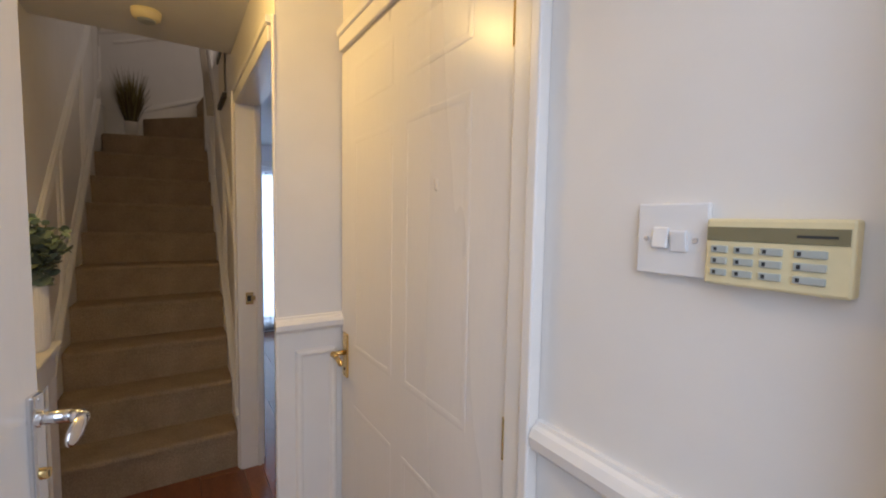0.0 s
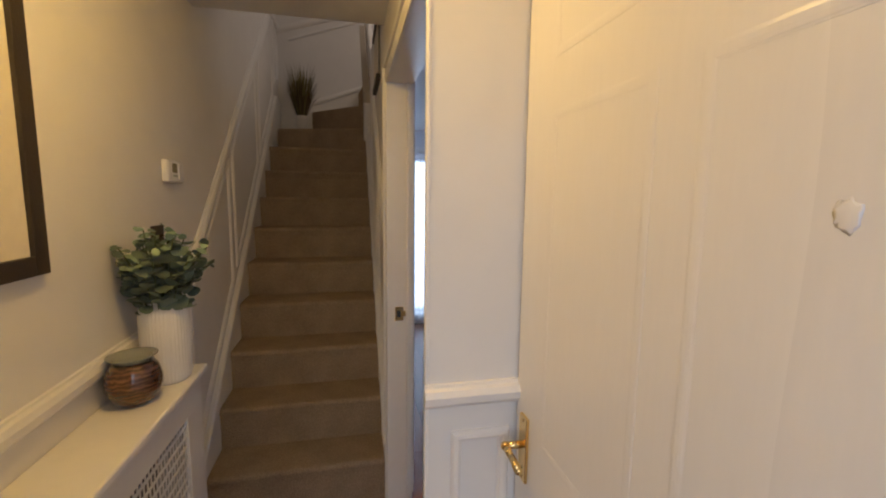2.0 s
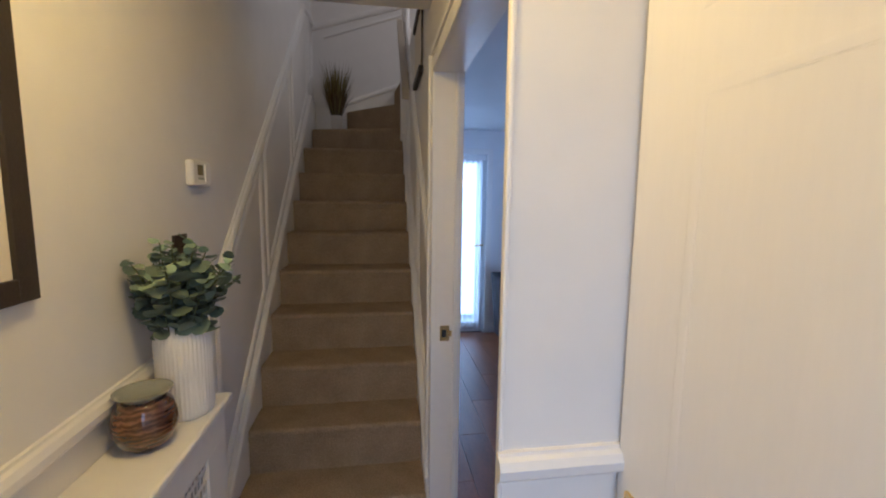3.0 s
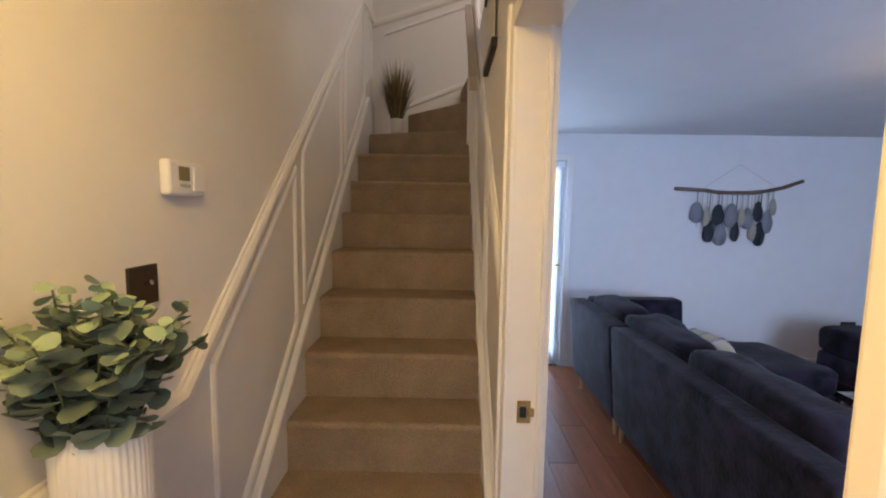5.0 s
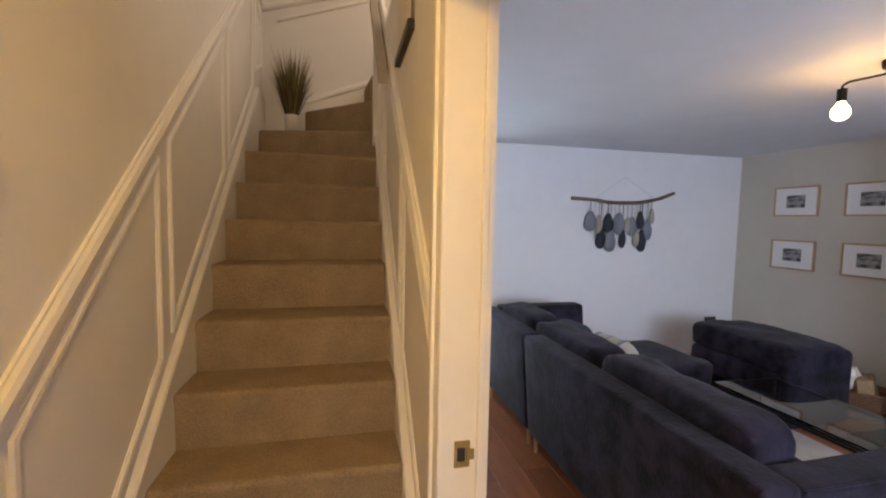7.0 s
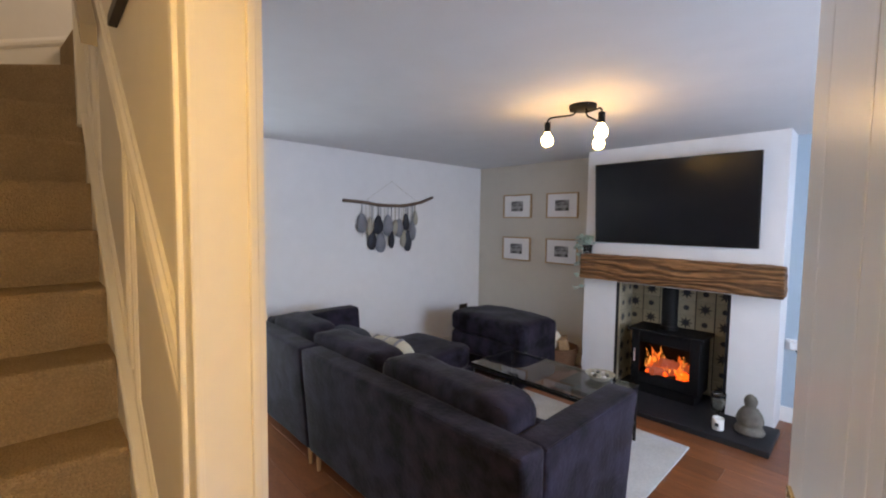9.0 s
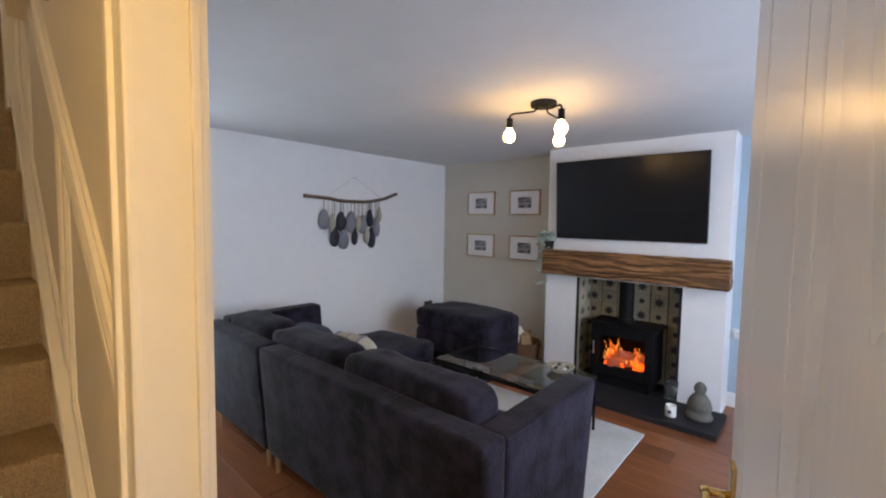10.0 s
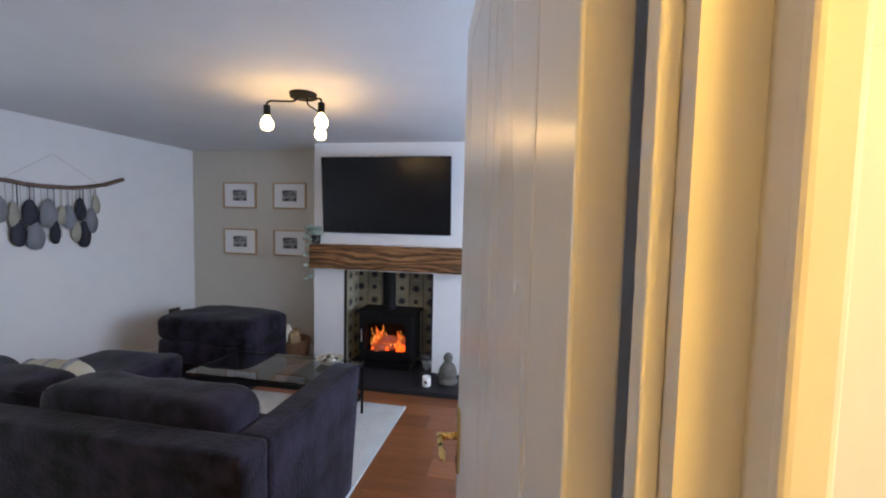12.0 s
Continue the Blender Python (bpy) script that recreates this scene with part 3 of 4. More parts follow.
def paddle_lever(parent, material, x, z, face):
    """A front door handle: a long slim backplate and a curved lever ending in a flat paddle."""
    h = part("handle", B(x - 0.016, x + 0.016, min(0, face * 0.012), max(0, face * 0.012), z - 0.2, z + 0.038, 0.005, 3), material, parent)
    pts = [Vector((x, 0, z - 0.005)), Vector((x, face * 0.055, z - 0.005)), Vector((x - 0.01, face * 0.074, z - 0.003)), Vector((x - 0.026, face * 0.082, z)), Vector((x - 0.036, face * 0.085, z))]
    bm = bmesh.new()
    for a, b, r in zip(pts, pts[1:], (0.011, 0.0105, 0.01, 0.0095)):
        cyl(bm, a, b, r, n=14)
    bmesh.ops.create_uvsphere(bm, u_segments=18, v_segments=10, radius=1, matrix=Matrix.Translation((x - 0.055, face * 0.088, z - 0.006)) @ pose(0, 0, 0, 0, -20, 0) @ Matrix.Diagonal((0.032, 0.008, 0.018, 1)))
    part("lever", bm, material, h, smooth=True)
    part("rose", C((x, 0, z - 0.005), (x, face * 0.018, z - 0.005), 0.0145, n=18), material, h)
    part("lock_cylinder", C((x, 0, z - 0.1), (x, face * 0.02, z - 0.1), 0.0095, n=16), BRASS, h, "brass lock cylinder")
    part("keyhole", B(x - 0.0012, x + 0.0012, min(face * 0.019, face * 0.0206), max(face * 0.019, face * 0.0206), z - 0.106, z - 0.095), INK, h)
    part("screw", C((x, face * 0.011, z + 0.028), (x, face * 0.0128, z + 0.028), 0.0035), material, h)
    return h


def panel_door(name, label, w, h, at, rz, deep=0.0011, rows=((0.2, 0.74), (0.96, 1.66), (1.78, 1.9)), faces=(1, -1), handle=BRASS, hand=1, hz=0.96, panels=True):
    """A leaf from its hinge along x with moulded panels; thickness along y about 0."""
    ob = tagged(new(name), label, "door", kind="structure")
    ob.matrix_world = pose(*at, 0, 0, rz)
    t = 0.02
    part("leaf", B(0, w, -t, t, 0.005, h, 0.003), DOORPAINT, ob)
    cols = ((0.12 * w / 0.8, 0.36 * w / 0.8), (0.44 * w / 0.8, 0.68 * w / 0.8))
    for f in faces:
        if not panels:
            break
        for c0, c1 in cols:
            for z0, z1 in rows:
                bm = strip_x(0, [(c0, z0), (c1, z0), (c1, z1), (c0, z1), (c0, z0)], 0.02, deep, f)
                for v in bm.verts:
                    v.co.y += f * t
                part("panel_moulding", bm, DOORPAINT, ob)
    for f in faces:
        e = new("lock_side")
        e.parent = ob
        e.location = (0, f * t, 0)
        if handle is CHROME:
            paddle_lever(e, handle, w - 0.022, hz, f)
        else:
            lever(e, handle, w - 0.055, hz, f, -1, grip=0.075)
    for z in (0.25, 1.0, 1.75):
        part("hinge", C((-0.004, t + 0.004, z - 0.04), (-0.004, t + 0.004, z + 0.04), 0.006), handle, ob)
    return ob


living_door = panel_door("door_living", "white painted panelled door standing open", 0.785, DT - 0.01, (0.41, 1.568, 0), 14.0, deep=0.0012, rows=((0.96, 1.92),))
closed_door = panel_door("door_cupboard", "white moulded six-panel door, closed, with brass lever", 0.918, 1.98, (XS + 0.012, 0.579, 0), 90, faces=(1,), hz=0.92)
bm = bmesh.new()
bmesh.ops.create_icosphere(bm, subdivisions=3, radius=1)
for v in bm.verts:
    v.co *= 1 + 0.45 * noise.noise(v.co * 1.9 + Vector((3, 1, 0)))
bmesh.ops.transform(bm, matrix=pose(0.262, 0.02, 1.487) @ Matrix.Diagonal((0.011, 0.0012, 0.014, 1)), verts=bm.verts)
part("filler_patch", bm, DOORPAINT, closed_door, "small rough lump of white filler", True)
front_door = panel_door("door_front", "white front door standing open with chrome lever", 0.83, 2.03, (-0.46, 0.16, 0), 74.0, faces=(-1,), handle=CHROME, hz=1.07, panels=False)
part("latch_plate", B(0.8295, 0.832, -0.012, 0.012, 0.75, 1.0, 0.0005), CHROME, front_door)
garden = thing("garden_door", "white glazed garden door with voile curtain and daylight", "door", (0.46, YM + 0.05, 0), kind="structure")
for x0, x1, z0, z1 in ((0, 0.07, 0, 1.99), (0.69, 0.76, 0, 1.99), (0.07, 0.69, 1.9, 1.99), (0.07, 0.69, 0, 0.12)):
    part("frame", B(x0, x1, 0, 0.06, z0, z1, 0.004), PLASTIC, garden)
part("pane", B(0.07, 0.69, 0.025, 0.031, 0.12, 1.9), PANE, garden).visible_shadow = False
lever(garden, BRASS, 0.72, 1.0, -1, -1)
bm = bmesh.new()
rows_ = []
for i in range(61):
    x = 0.0 + 0.76 * i / 60
    y = -0.03 + 0.012 * math.sin(i * 1.25) + 0.004 * math.sin(i * 2.9)
    rows_.append((bm.verts.new((x, y, 0.03)), bm.verts.new((x, y * 0.9, 1.93))))
for (a, b), (c, d) in zip(rows_, rows_[1:]):
    bm.faces.new((a, c, d, b))
voile = bpy.data.materials.new("voile")
voile.use_nodes = True
vt = voile.node_tree
tr, df, tp, mx, mx2 = (vt.nodes.new(t) for t in ("ShaderNodeBsdfTranslucent", "ShaderNodeBsdfDiffuse", "ShaderNodeBsdfTransparent", "ShaderNodeMixShader", "ShaderNodeMixShader"))
tr.inputs[0].default_value = df.inputs[0].default_value = (0.85, 0.88, 0.92, 1)
mx.inputs[0].default_value, mx2.inputs[0].default_value = 0.35, 0.35
vt.links.new(tr.outputs[0], mx.inputs[1])
vt.links.new(df.outputs[0], mx.inputs[2])
vt.links.new(mx.outputs[0], mx2.inputs[1])
vt.links.new(tp.outputs[0], mx2.inputs[2])
vt.links.new(mx2.outputs[0], vt.nodes["Material Output"].inputs[0])
part("curtain", bm, voile, garden, "sheer white curtain", True)
casing = thing("door_casing_4", "white casing round the garden door", "door frame", kind="structure")
part("casing", B(1.22, 1.28, YM - 0.016, YM, 0, 2.05, 0.004), WOODPAINT, casing)
part("casing", B(XJ + 0.014, 1.22, YM - 0.016, YM, 1.99, 2.05, 0.004), WOODPAINT, casing)
fw = thing("window_1", "white framed front window of the living room", "window", (1.3, 0, 0.75), kind="structure")
for x0, x1, z0, z1 in ((0, 0.06, 0, 1.25), (1.94, 2.0, 0, 1.25), (0.97, 1.03, 0.06, 1.19), (0.06, 1.94, 1.19, 1.25), (0.06, 1.94, 0, 0.06)):
    part("frame", B(x0, x1, 0, 0.05, z0, z1, 0.003), PLASTIC, fw)
for x0 in (0.06, 1.03):
    part("pane", B(x0, x0 + 0.91, 0.02, 0.026, 0.06, 1.19), PANE, fw).visible_shadow = False
part("sill", B(-0.05, 2.05, 0.05, 0.22, -0.03, 0.0, 0.004), WOODPAINT, fw)

# ---- hall things ----
cover = thing("radiator_cover", "white radiator cover with slotted grille", "radiator cover", (XL, 0, 0))
part("top", B(0.0, 0.185, 0.95, 2.115, 0.895, 0.918, 0.006), WOODPAINT, cover)
part("end_panel", B(0.02, 0.165, 2.075, 2.095, 0.0, 0.895, 0.002), WOODPAINT, cover)
part("end_panel", B(0.02, 0.165, 0.97, 0.99, 0.0, 0.895, 0.002), WOODPAINT, cover)
for y0, y1, z0, z1 in ((0.99, 2.075, 0.8, 0.895), (0.99, 2.075, 0, 0.14), (0.99, 1.1, 0.14, 0.8), (1.96, 2.075, 0.14, 0.8)):
    part("front_rail", B(0.15, 0.168, y0, y1, z0, z1, 0.001), WOODPAINT, cover)
verts, faces = [], []


def quick(x0, x1, y0, y1, z0, z1):
    i = len(verts)
    verts.extend([(x, y, z) for x in (x0, x1) for y in (y0, y1) for z in (z0, z1)])
    faces.extend([(i, i + 1, i + 3, i + 2), (i + 4, i + 6, i + 7, i + 5), (i, i + 4, i + 5, i + 1), (i + 2, i + 3, i + 7, i + 6), (i, i + 2, i + 6, i + 4), (i + 1, i + 5, i + 7, i + 3)])


for r in range(20):
    z = 0.14 + r * 0.033
    quick(0.158, 0.16, 1.1, 1.96, z, z + 0.0105)
    for c in range(44):
        y = 1.1 + c * 0.02 + (0.01 if r % 2 else 0)
        quick(0.1583, 0.1597, y, min(y + 0.008, 1.96), z + 0.0105, z + 0.033)
me = bpy.data.meshes.new("grille")
me.from_pydata(verts, [], faces)
me.materials.append(WOODPAINT)
gr = new("grille", me)
gr.parent = cover
# dark radiator colour stands in for the shade behind the grille slots
part("radiator", B(0.03, 0.08, 1.1, 1.95, 0.12, 0.75, 0.01), mat("radiator_painted_shade", (0.1, 0.09, 0.08), 0.6), cover, "steel radiator behind the grille, coloured dark as if in shade")

vase = thing("ribbed_vase", "white ribbed ceramic vase on the radiator cover", "vase", (-0.464, 2.0, 0.918))
part("vase_body", lathe([(0.001, 0), (0.056, 0), (0.063, 0.0066), (0.067, 0.022), (0.068, 0.066), (0.068, 0.2035), (0.066, 0.2255), (0.06, 0.242), (0.052, 0.2508), (0.048, 0.2519), (0.047, 0.2442), (0.05, 0.209), (0.05, 0.055), (0.001, 0.044)], 168, rib=0.016, ribs=42), CERAMIC, vase, smooth=True)
part("vase_rim", lathe([(0.045, 0.2464), (0.047, 0.2563), (0.05, 0.2574), (0.0525, 0.2486)], 48), CERAMIC, vase, "smooth unribbed rim", True)


def leaf_mesh(bm, m, r, mi):
    """A round, slightly cupped leaf."""
    c = bm.verts.new(m @ Vector((0, r * 0.9, -0.1 * r)))
    ring = []
    for k in range(9):
        a = 2 * math.pi * k / 9
        x, y = r * 0.85 * math.sin(a), r * (0.95 - math.cos(a))
        ring.append(bm.verts.new(m @ Vector((x, y, 0.12 * r * math.cos(2 * a)))))
    for k in range(9):
        f = bm.faces.new((c, ring[k], ring[(k + 1) % 9]))
        f.material_index, f.smooth = mi, True


rnd = random.Random(5)
euc = thing("eucalyptus_bunch", "artificial eucalyptus stems with rounded grey-green leaves in the vase", "plant", (-0.464, 1.982, 1.148))
for k in range(28):
    a = k * 2.4 + rnd.uniform(-0.3, 0.3)
    spread = 0.04 + 0.13 * ((k % 5) / 4)
    top = Vector((spread * math.cos(a) + 0.005, 0.92 * spread * math.sin(a), 0.255 - 0.55 * spread + rnd.uniform(-0.05, 0.02)))
    if top.x < -0.08:
        top.x = -0.08
    pts = []
    for i in range(8):
        u = i / 7
        pts.append(Vector((0.02 * math.cos(a), 0.02 * math.sin(a), -0.08)).lerp(top, u) + Vector((0, 0, 0.05 * math.sin(math.pi * u))))
    bm = tube(pts, 0.0016, 5)
    st = part("stem", bm, STEM, euc)
    bm = bmesh.new()
    for i in range(2, 8):
        d = (pts[i] - pts[i - 1]).normalized()
        for s in (0, 1, 2):
            ang = i * 1.3 + s * 2.1 + rnd.uniform(-0.4, 0.4)
            out = Vector((math.cos(ang), math.sin(ang), rnd.uniform(-0.1, 0.6))).normalized()
            r = rnd.uniform(0.015, 0.0235) * (1.2 if i < 6 else 0.75)
            pos = pts[i] - d * (0.012 * s)
            if pos.x + out.x * 2 * r < -0.098:
                out.x = abs(out.x)
            q = out.to_track_quat("Y", "Z").to_matrix().to_4x4()
            leaf_mesh(bm, Matrix.Translation(pos) @ q @ pose(0, 0, 0, rnd.uniform(-25, 25), rnd.uniform(-50, 50), 0), r, 1 if (i >= 6 and rnd.random() < 0.6) else 0)
    part("leaves", bm, [LEAF, LEAFL], euc)

bowl = thing("glass_bowl", "round brown swirled glass candle bowl on the radiator cover", "bowl", (-0.488, 1.845, 0.918))
part("bowl_body", lathe([(0.001, 0), (0.035, 0), (0.055, 0.02), (0.068, 0.05), (0.068, 0.075), (0.06, 0.105), (0.048, 0.12), (0.043, 0.124), (0.04, 0.122), (0.048, 0.108), (0.06, 0.08), (0.055, 0.04), (0.03, 0.012), (0.001, 0.01)], 36), BOWLGLASS, bowl, smooth=True)
part("rim", lathe([(0.042, 0.12), (0.046, 0.128), (0.056, 0.134), (0.06, 0.1365), (0.0605, 0.139), (0.055, 0.1375), (0.044, 0.132), (0.04, 0.124)], 36), BOWLRIM, bowl, "clear flared glass rim", True)


def framed(name, label, x, side, y0, y1, z0, z1, fw, frame_m, mount_m, inset, art):
    ob = thing(name, label, "picture", (x, (y0 + y1) / 2, z0))
    hw, h = (y1 - y0) / 2, z1 - z0
    d = side * 0.022
    xa, xb = min(0, d), max(0, d)
    part("frame", B(xa, xb, -hw, -hw + fw, 0, h, 0.002), frame_m, ob)
    part("frame", B(xa, xb, hw - fw, hw, 0, h, 0.002), frame_m, ob)
    part("frame", B(xa, xb, -hw + fw, hw - fw, 0, fw, 0.002), frame_m, ob)
    part("frame", B(xa, xb, -hw + fw, hw - fw, h - fw, h, 0.002), frame_m, ob)
    part("mount", B(min(0, d * 0.55), max(0, d * 0.55), -hw + fw, hw - fw, fw, h - fw), mount_m, ob)
    iy, iz = inset
    part("print", B(min(d * 0.55, d * 0.62), max(d * 0.55, d * 0.62), -iy, iy, h / 2 - iz, h / 2 + iz), art, ob)
    return ob


framed("hall_picture", "large picture with cream mount in a dark wooden frame", XL, 1, 1.02, 1.665, 1.32, 2.1, 0.042, FRAMEDK, MAT_CARD, (0.2, 0.24), PHOTO)

th = thing("thermostat", "white wall thermostat with a small grey display", "thermostat", (XL, 2.392, 1.584))
ob = part("body", B(0, 0.026, -0.072, 0.072, -0.042, 0.042, 0.008, 3), PLASTIC, th)
part("display", B(0.026, 0.0275, -0.038, 0.004, -0.006, 0.028, 0.0005), OLIVE, th)
part("dial_cover", B(0.025, 0.03, 0.018, 0.066, -0.03, 0.03, 0.002), PLASTIC, th)
for k in range(3):
    part("button", B(0.0255, 0.029, -0.034 + k * 0.014, -0.024 + k * 0.014, -0.022, -0.014, 0.001), GREYK, th)
sw = thing("dimmer_switch", "dark bronze light switch plate with toggle", "light switch", (XL, 2.248, 1.342))
part("plate", B(0, 0.008, -0.044, 0.044, -0.044, 0.044, 0.002), DARKM, sw)
part("toggle", C((0.008, 0, 0.003), (0.024, 0, 0.008), 0.004, 0.006, 10), CHROME, sw)

ls = thing("light_switch", "white two-gang plastic light switch on the wall", "light switch", (XS, 0.288, 1.386))
part("plate", B(-0.009, 0, -0.043, 0.043, -0.044, 0.044, 0.002), PLASTIC, ls)
for y in (-0.0115, 0.0115):
    part("rocker", B(-0.014, -0.008, y - 0.01, y + 0.01, -0.013, 0.013, 0.002, m=pose(0, 0, 0, 0, 9 if y > 0 else -9)), PLASTIC, ls)
for y in (-0.03, 0.03):
    part("screw", C((-0.0105, y, 0), (-0.0085, y, 0), 0.0032), CHROME, ls)
kp = thing("alarm_keypad", "yellowed plastic alarm keypad with grey keys", "keypad", (XS, 0.18, 1.376))
part("case", B(-0.02, 0, -0.062, 0.062, -0.036, 0.036, 0.003), CREAMP, kp)
part("display_strip", B(-0.0212, -0.0195, -0.058, 0.06, 0.012, 0.027, 0.0005), OLIVE, kp)
part("display_mark", B(-0.0218, -0.021, -0.05, -0.02, 0.018, 0.0205), INK, kp)
for r in range(3):
    for c, (y, hw) in enumerate(((0.047, 0.008), (0.024, 0.009), (0.0, 0.0095), (-0.031, 0.0125))):
        z = 0.003 - r * 0.0125
        key = part("key", B(-0.0225, -0.0195, y - hw, y + hw, z - 0.0038, z + 0.0038, 0.001), GREYK, kp)
        part("key_mark", B(-0.0231, -0.0224, y + hw - 0.006, y + hw - 0.003, z - 0.002, z + 0.002), INK, key)

lamp = thing("hall_ceiling_lamp", "small amber glass ceiling lamp, lit", "ceiling lamp", (-0.12, 1.36, HC))
part("rose", lathe([(0.05, -0.02), (0.055, -0.004), (0.055, 0)], 24), BRASS, lamp, smooth=True)
part("stem", C((0, 0, -0.02), (0, 0, -0.13), 0.008), BRASS, lamp)
part("shade", lathe([(0.0, -0.215), (0.045, -0.21), (0.07, -0.185), (0.075, -0.165), (0.06, -0.14), (0.02, -0.13), (0, -0.13)], 28), SHADE, lamp, smooth=True)

sd_ = thing("smoke_alarm", "round smoke alarm on the hall ceiling, coloured yellow as by lamplight", "smoke alarm", (-0.1, 2.42, HC))
# the lamp's yellow light on the alarm is put into its case colour
part("case", lathe([(0, -0.04), (0.04, -0.04), (0.055, -0.03), (0.06, -0.012), (0.06, 0), (0, 0)], 28), CREAMP, sd_, smooth=True)
part("grille_ring", lathe([(0.02, -0.046), (0.035, -0.046), (0.036, -0.039), (0.02, -0.039)], 24), GREYK, sd_, smooth=True)
pot = thing("grass_pot", "dried ornamental grass in a white pot on the stairs", "plant", (-0.34, 4.98, 10 * R))
part("pot", lathe([(0.001, 0), (0.045, 0), (0.058, 0.14), (0.06, 0.145), (0.052, 0.145), (0.045, 0.11), (0.001, 0.11)], 28), CERAMIC, pot, smooth=True)
for tone, m_ in ((0, GRASS), (1, GRASSD)):
    bm = bmesh.new()
    for k in range(230):
        a, s = rnd.uniform(0, 6.28), rnd.random() ** 0.6
        base = Vector((0.03 * s * math.cos(a), 0.03 * s * math.sin(a), 0.1))
        h = rnd.uniform(0.3, 0.56) if tone == 0 else rnd.uniform(0.22, 0.42)
        tip = Vector((base.x + 0.155 * s * math.cos(a), min(base.y + 0.11 * s * math.sin(a), 0.1), 0.1 + h))
        side = Vector((-math.sin(a), math.cos(a), 0)) * 0.003
        mid = base.lerp(tip, 0.55) + Vector((0, 0, 0.05))
        v = [bm.verts.new(p) for p in (base - side, base + side, mid + side, mid - side, tip)]
        bm.faces.new(v[:4])
        bm.faces.new((v[3], v[2], v[4]))
    part("dried_grass", bm, m_, pot)

# ---- living room things ----
sofa = thing("corner_sofa", "dark navy velvet corner sofa with loose back cushions", "sofa", (1.17, 2.43, 0))


def raked(x0, x1, y0, y1, z0, z1, back=0.0, front=0.0):
    """An upholstered slab whose lower edges are drawn in: at its back (-x) and its front end (+x)."""
    bm = B(x0, x1, y0, y1, z0, z1)
    for v in bm.verts:
        if v.co.z < (z0 + z1) / 2:
            v.co.x += back if v.co.x < (x0 + x1) / 2 else -front
    return bm


def welt(pts, parent):
    part("piping", tube(pts, 0.0045, 6), VELVET, parent)


for y0, y1 in ((0.0, 1.602), (1.612, 2.5)):
    bp_ = soft(part("back_panel", raked(0, 0.145, y0, y1, 0.125, 0.775, 0.055), VELVET, sofa), 3, 0.024, 0.006)
    welt([(0.012, y0 + 0.012, 0.768), (0.012, y1 - 0.012, 0.768)], bp_)
arm_ = soft(part("arm", raked(0.15, 0.95, 0.0, 0.15, 0.125, 0.755, 0, 0.1), VELVET, sofa), 3, 0.028, 0.006)
welt([(0.16, 0.01, 0.748), (0.93, 0.01, 0.748)], arm_)
soft(part("corner_arm", raked(0.15, 0.9, 2.35, 2.5, 0.125, 0.795, 0, -0.05), VELVET, sofa), 3, 0.028, 0.006)
soft(part("seat_base", B(0.15, 0.86, 0.155, 1.602, 0.125, 0.3), VELVET, sofa), 2, 0.02)
soft(part("seat_base", B(0.15, 1.57, 1.612, 2.345, 0.125, 0.3), VELVET, sofa), 2, 0.02)
part("seat_cushion", pillow(0.2, 0.92, 0.16, 0.88, 0.3, 0.46, 8), VELVET, sofa, smooth=True)
part("seat_cushion", pillow(0.2, 0.92, 0.885, 1.6, 0.3, 0.46, 8, seed=3), VELVET, sofa, smooth=True)
part("chaise_cushion", pillow(0.2, 1.6, 1.615, 2.345, 0.29, 0.475, 9, seed=5), VELVET, sofa, smooth=True)
for y0, y1, top, crease in ((0.15, 0.985, 0.865, 0.6), (0.99, 1.74, 0.845, None), (1.745, 2.345, 0.85, None)):
    bm = pillow(0.135, 0.36, y0, y1, 0.44, top, 7.0, 0.016, seed=y0 * 9)
    for v in bm.verts:
        v.co.x += 0.05 * (0.65 - v.co.z)
        if crease:
            v.co.z -= 0.014 * math.exp(-((v.co.y - crease) / 0.03) ** 2) * (v.co.z > 0.7)
            v.co.x += 0.012 * math.exp(-((v.co.y - crease) / 0.03) ** 2) * (v.co.x < 0.24)
    c = part("back_cushion", bm, VELVET, sofa, smooth=True)
    welt([(0.148, y0 + 0.05, top - 0.03), (0.146, (y0 + y1) / 2, top - 0.022), (0.148, y1 - 0.05, top - 0.03)], c)
for x, y in ((0.1, 0.1), (0.8, 0.09), (0.1, 1.56), (0.1, 1.67), (0.1, 2.4), (1.48, 1.7), (1.48, 2.27)):
    part("leg", C((x, y, 0), (x, y, 0.13), 0.011, 0.018), OAK, sofa)
for k, (x, y, m_) in enumerate(((1.69, 3.8, FELTC), (1.66, 4.2, FELTD))):
    cu = thing("scatter_cushion", "patterned cream scatter cushion on the sofa" if k == 0 else "charcoal scatter cushion on the sofa", "cushion", (x, y, 0.575))
    ob = part("cover", pillow(-0.07, 0.07, -0.22, 0.22, -0.155, 0.235, 3.2, 0.015), m_, cu, smooth=True)
    ob.matrix_local = pose(0, 0, 0, 0, -14, 8)
    if k == 0:
        for y0 in (-0.12, -0.02, 0.09):
            st_ = part("stripe", pillow(-0.0715, 0.0715, y0, y0 + 0.04, -0.14, 0.2365, 3.2, 0.015), FELTG, cu, "woven grey stripe", True)
            st_.matrix_local = pose(0, 0, 0, 0, -14, 8)
stool = thing("footstool", "large navy velvet storage footstool with rounded cushion top", "footstool", (3.13, 3.83, 0))
soft(part("base", B(0.05, 0.57, 0.03, 0.9, 0.07, 0.3), VELVET, stool), 2, 0.03)
soft(part("side_panel", B(0.01, 0.6, -0.01, 0.1, 0.03, 0.6), VELVET, stool), 3, 0.05, 0.008)
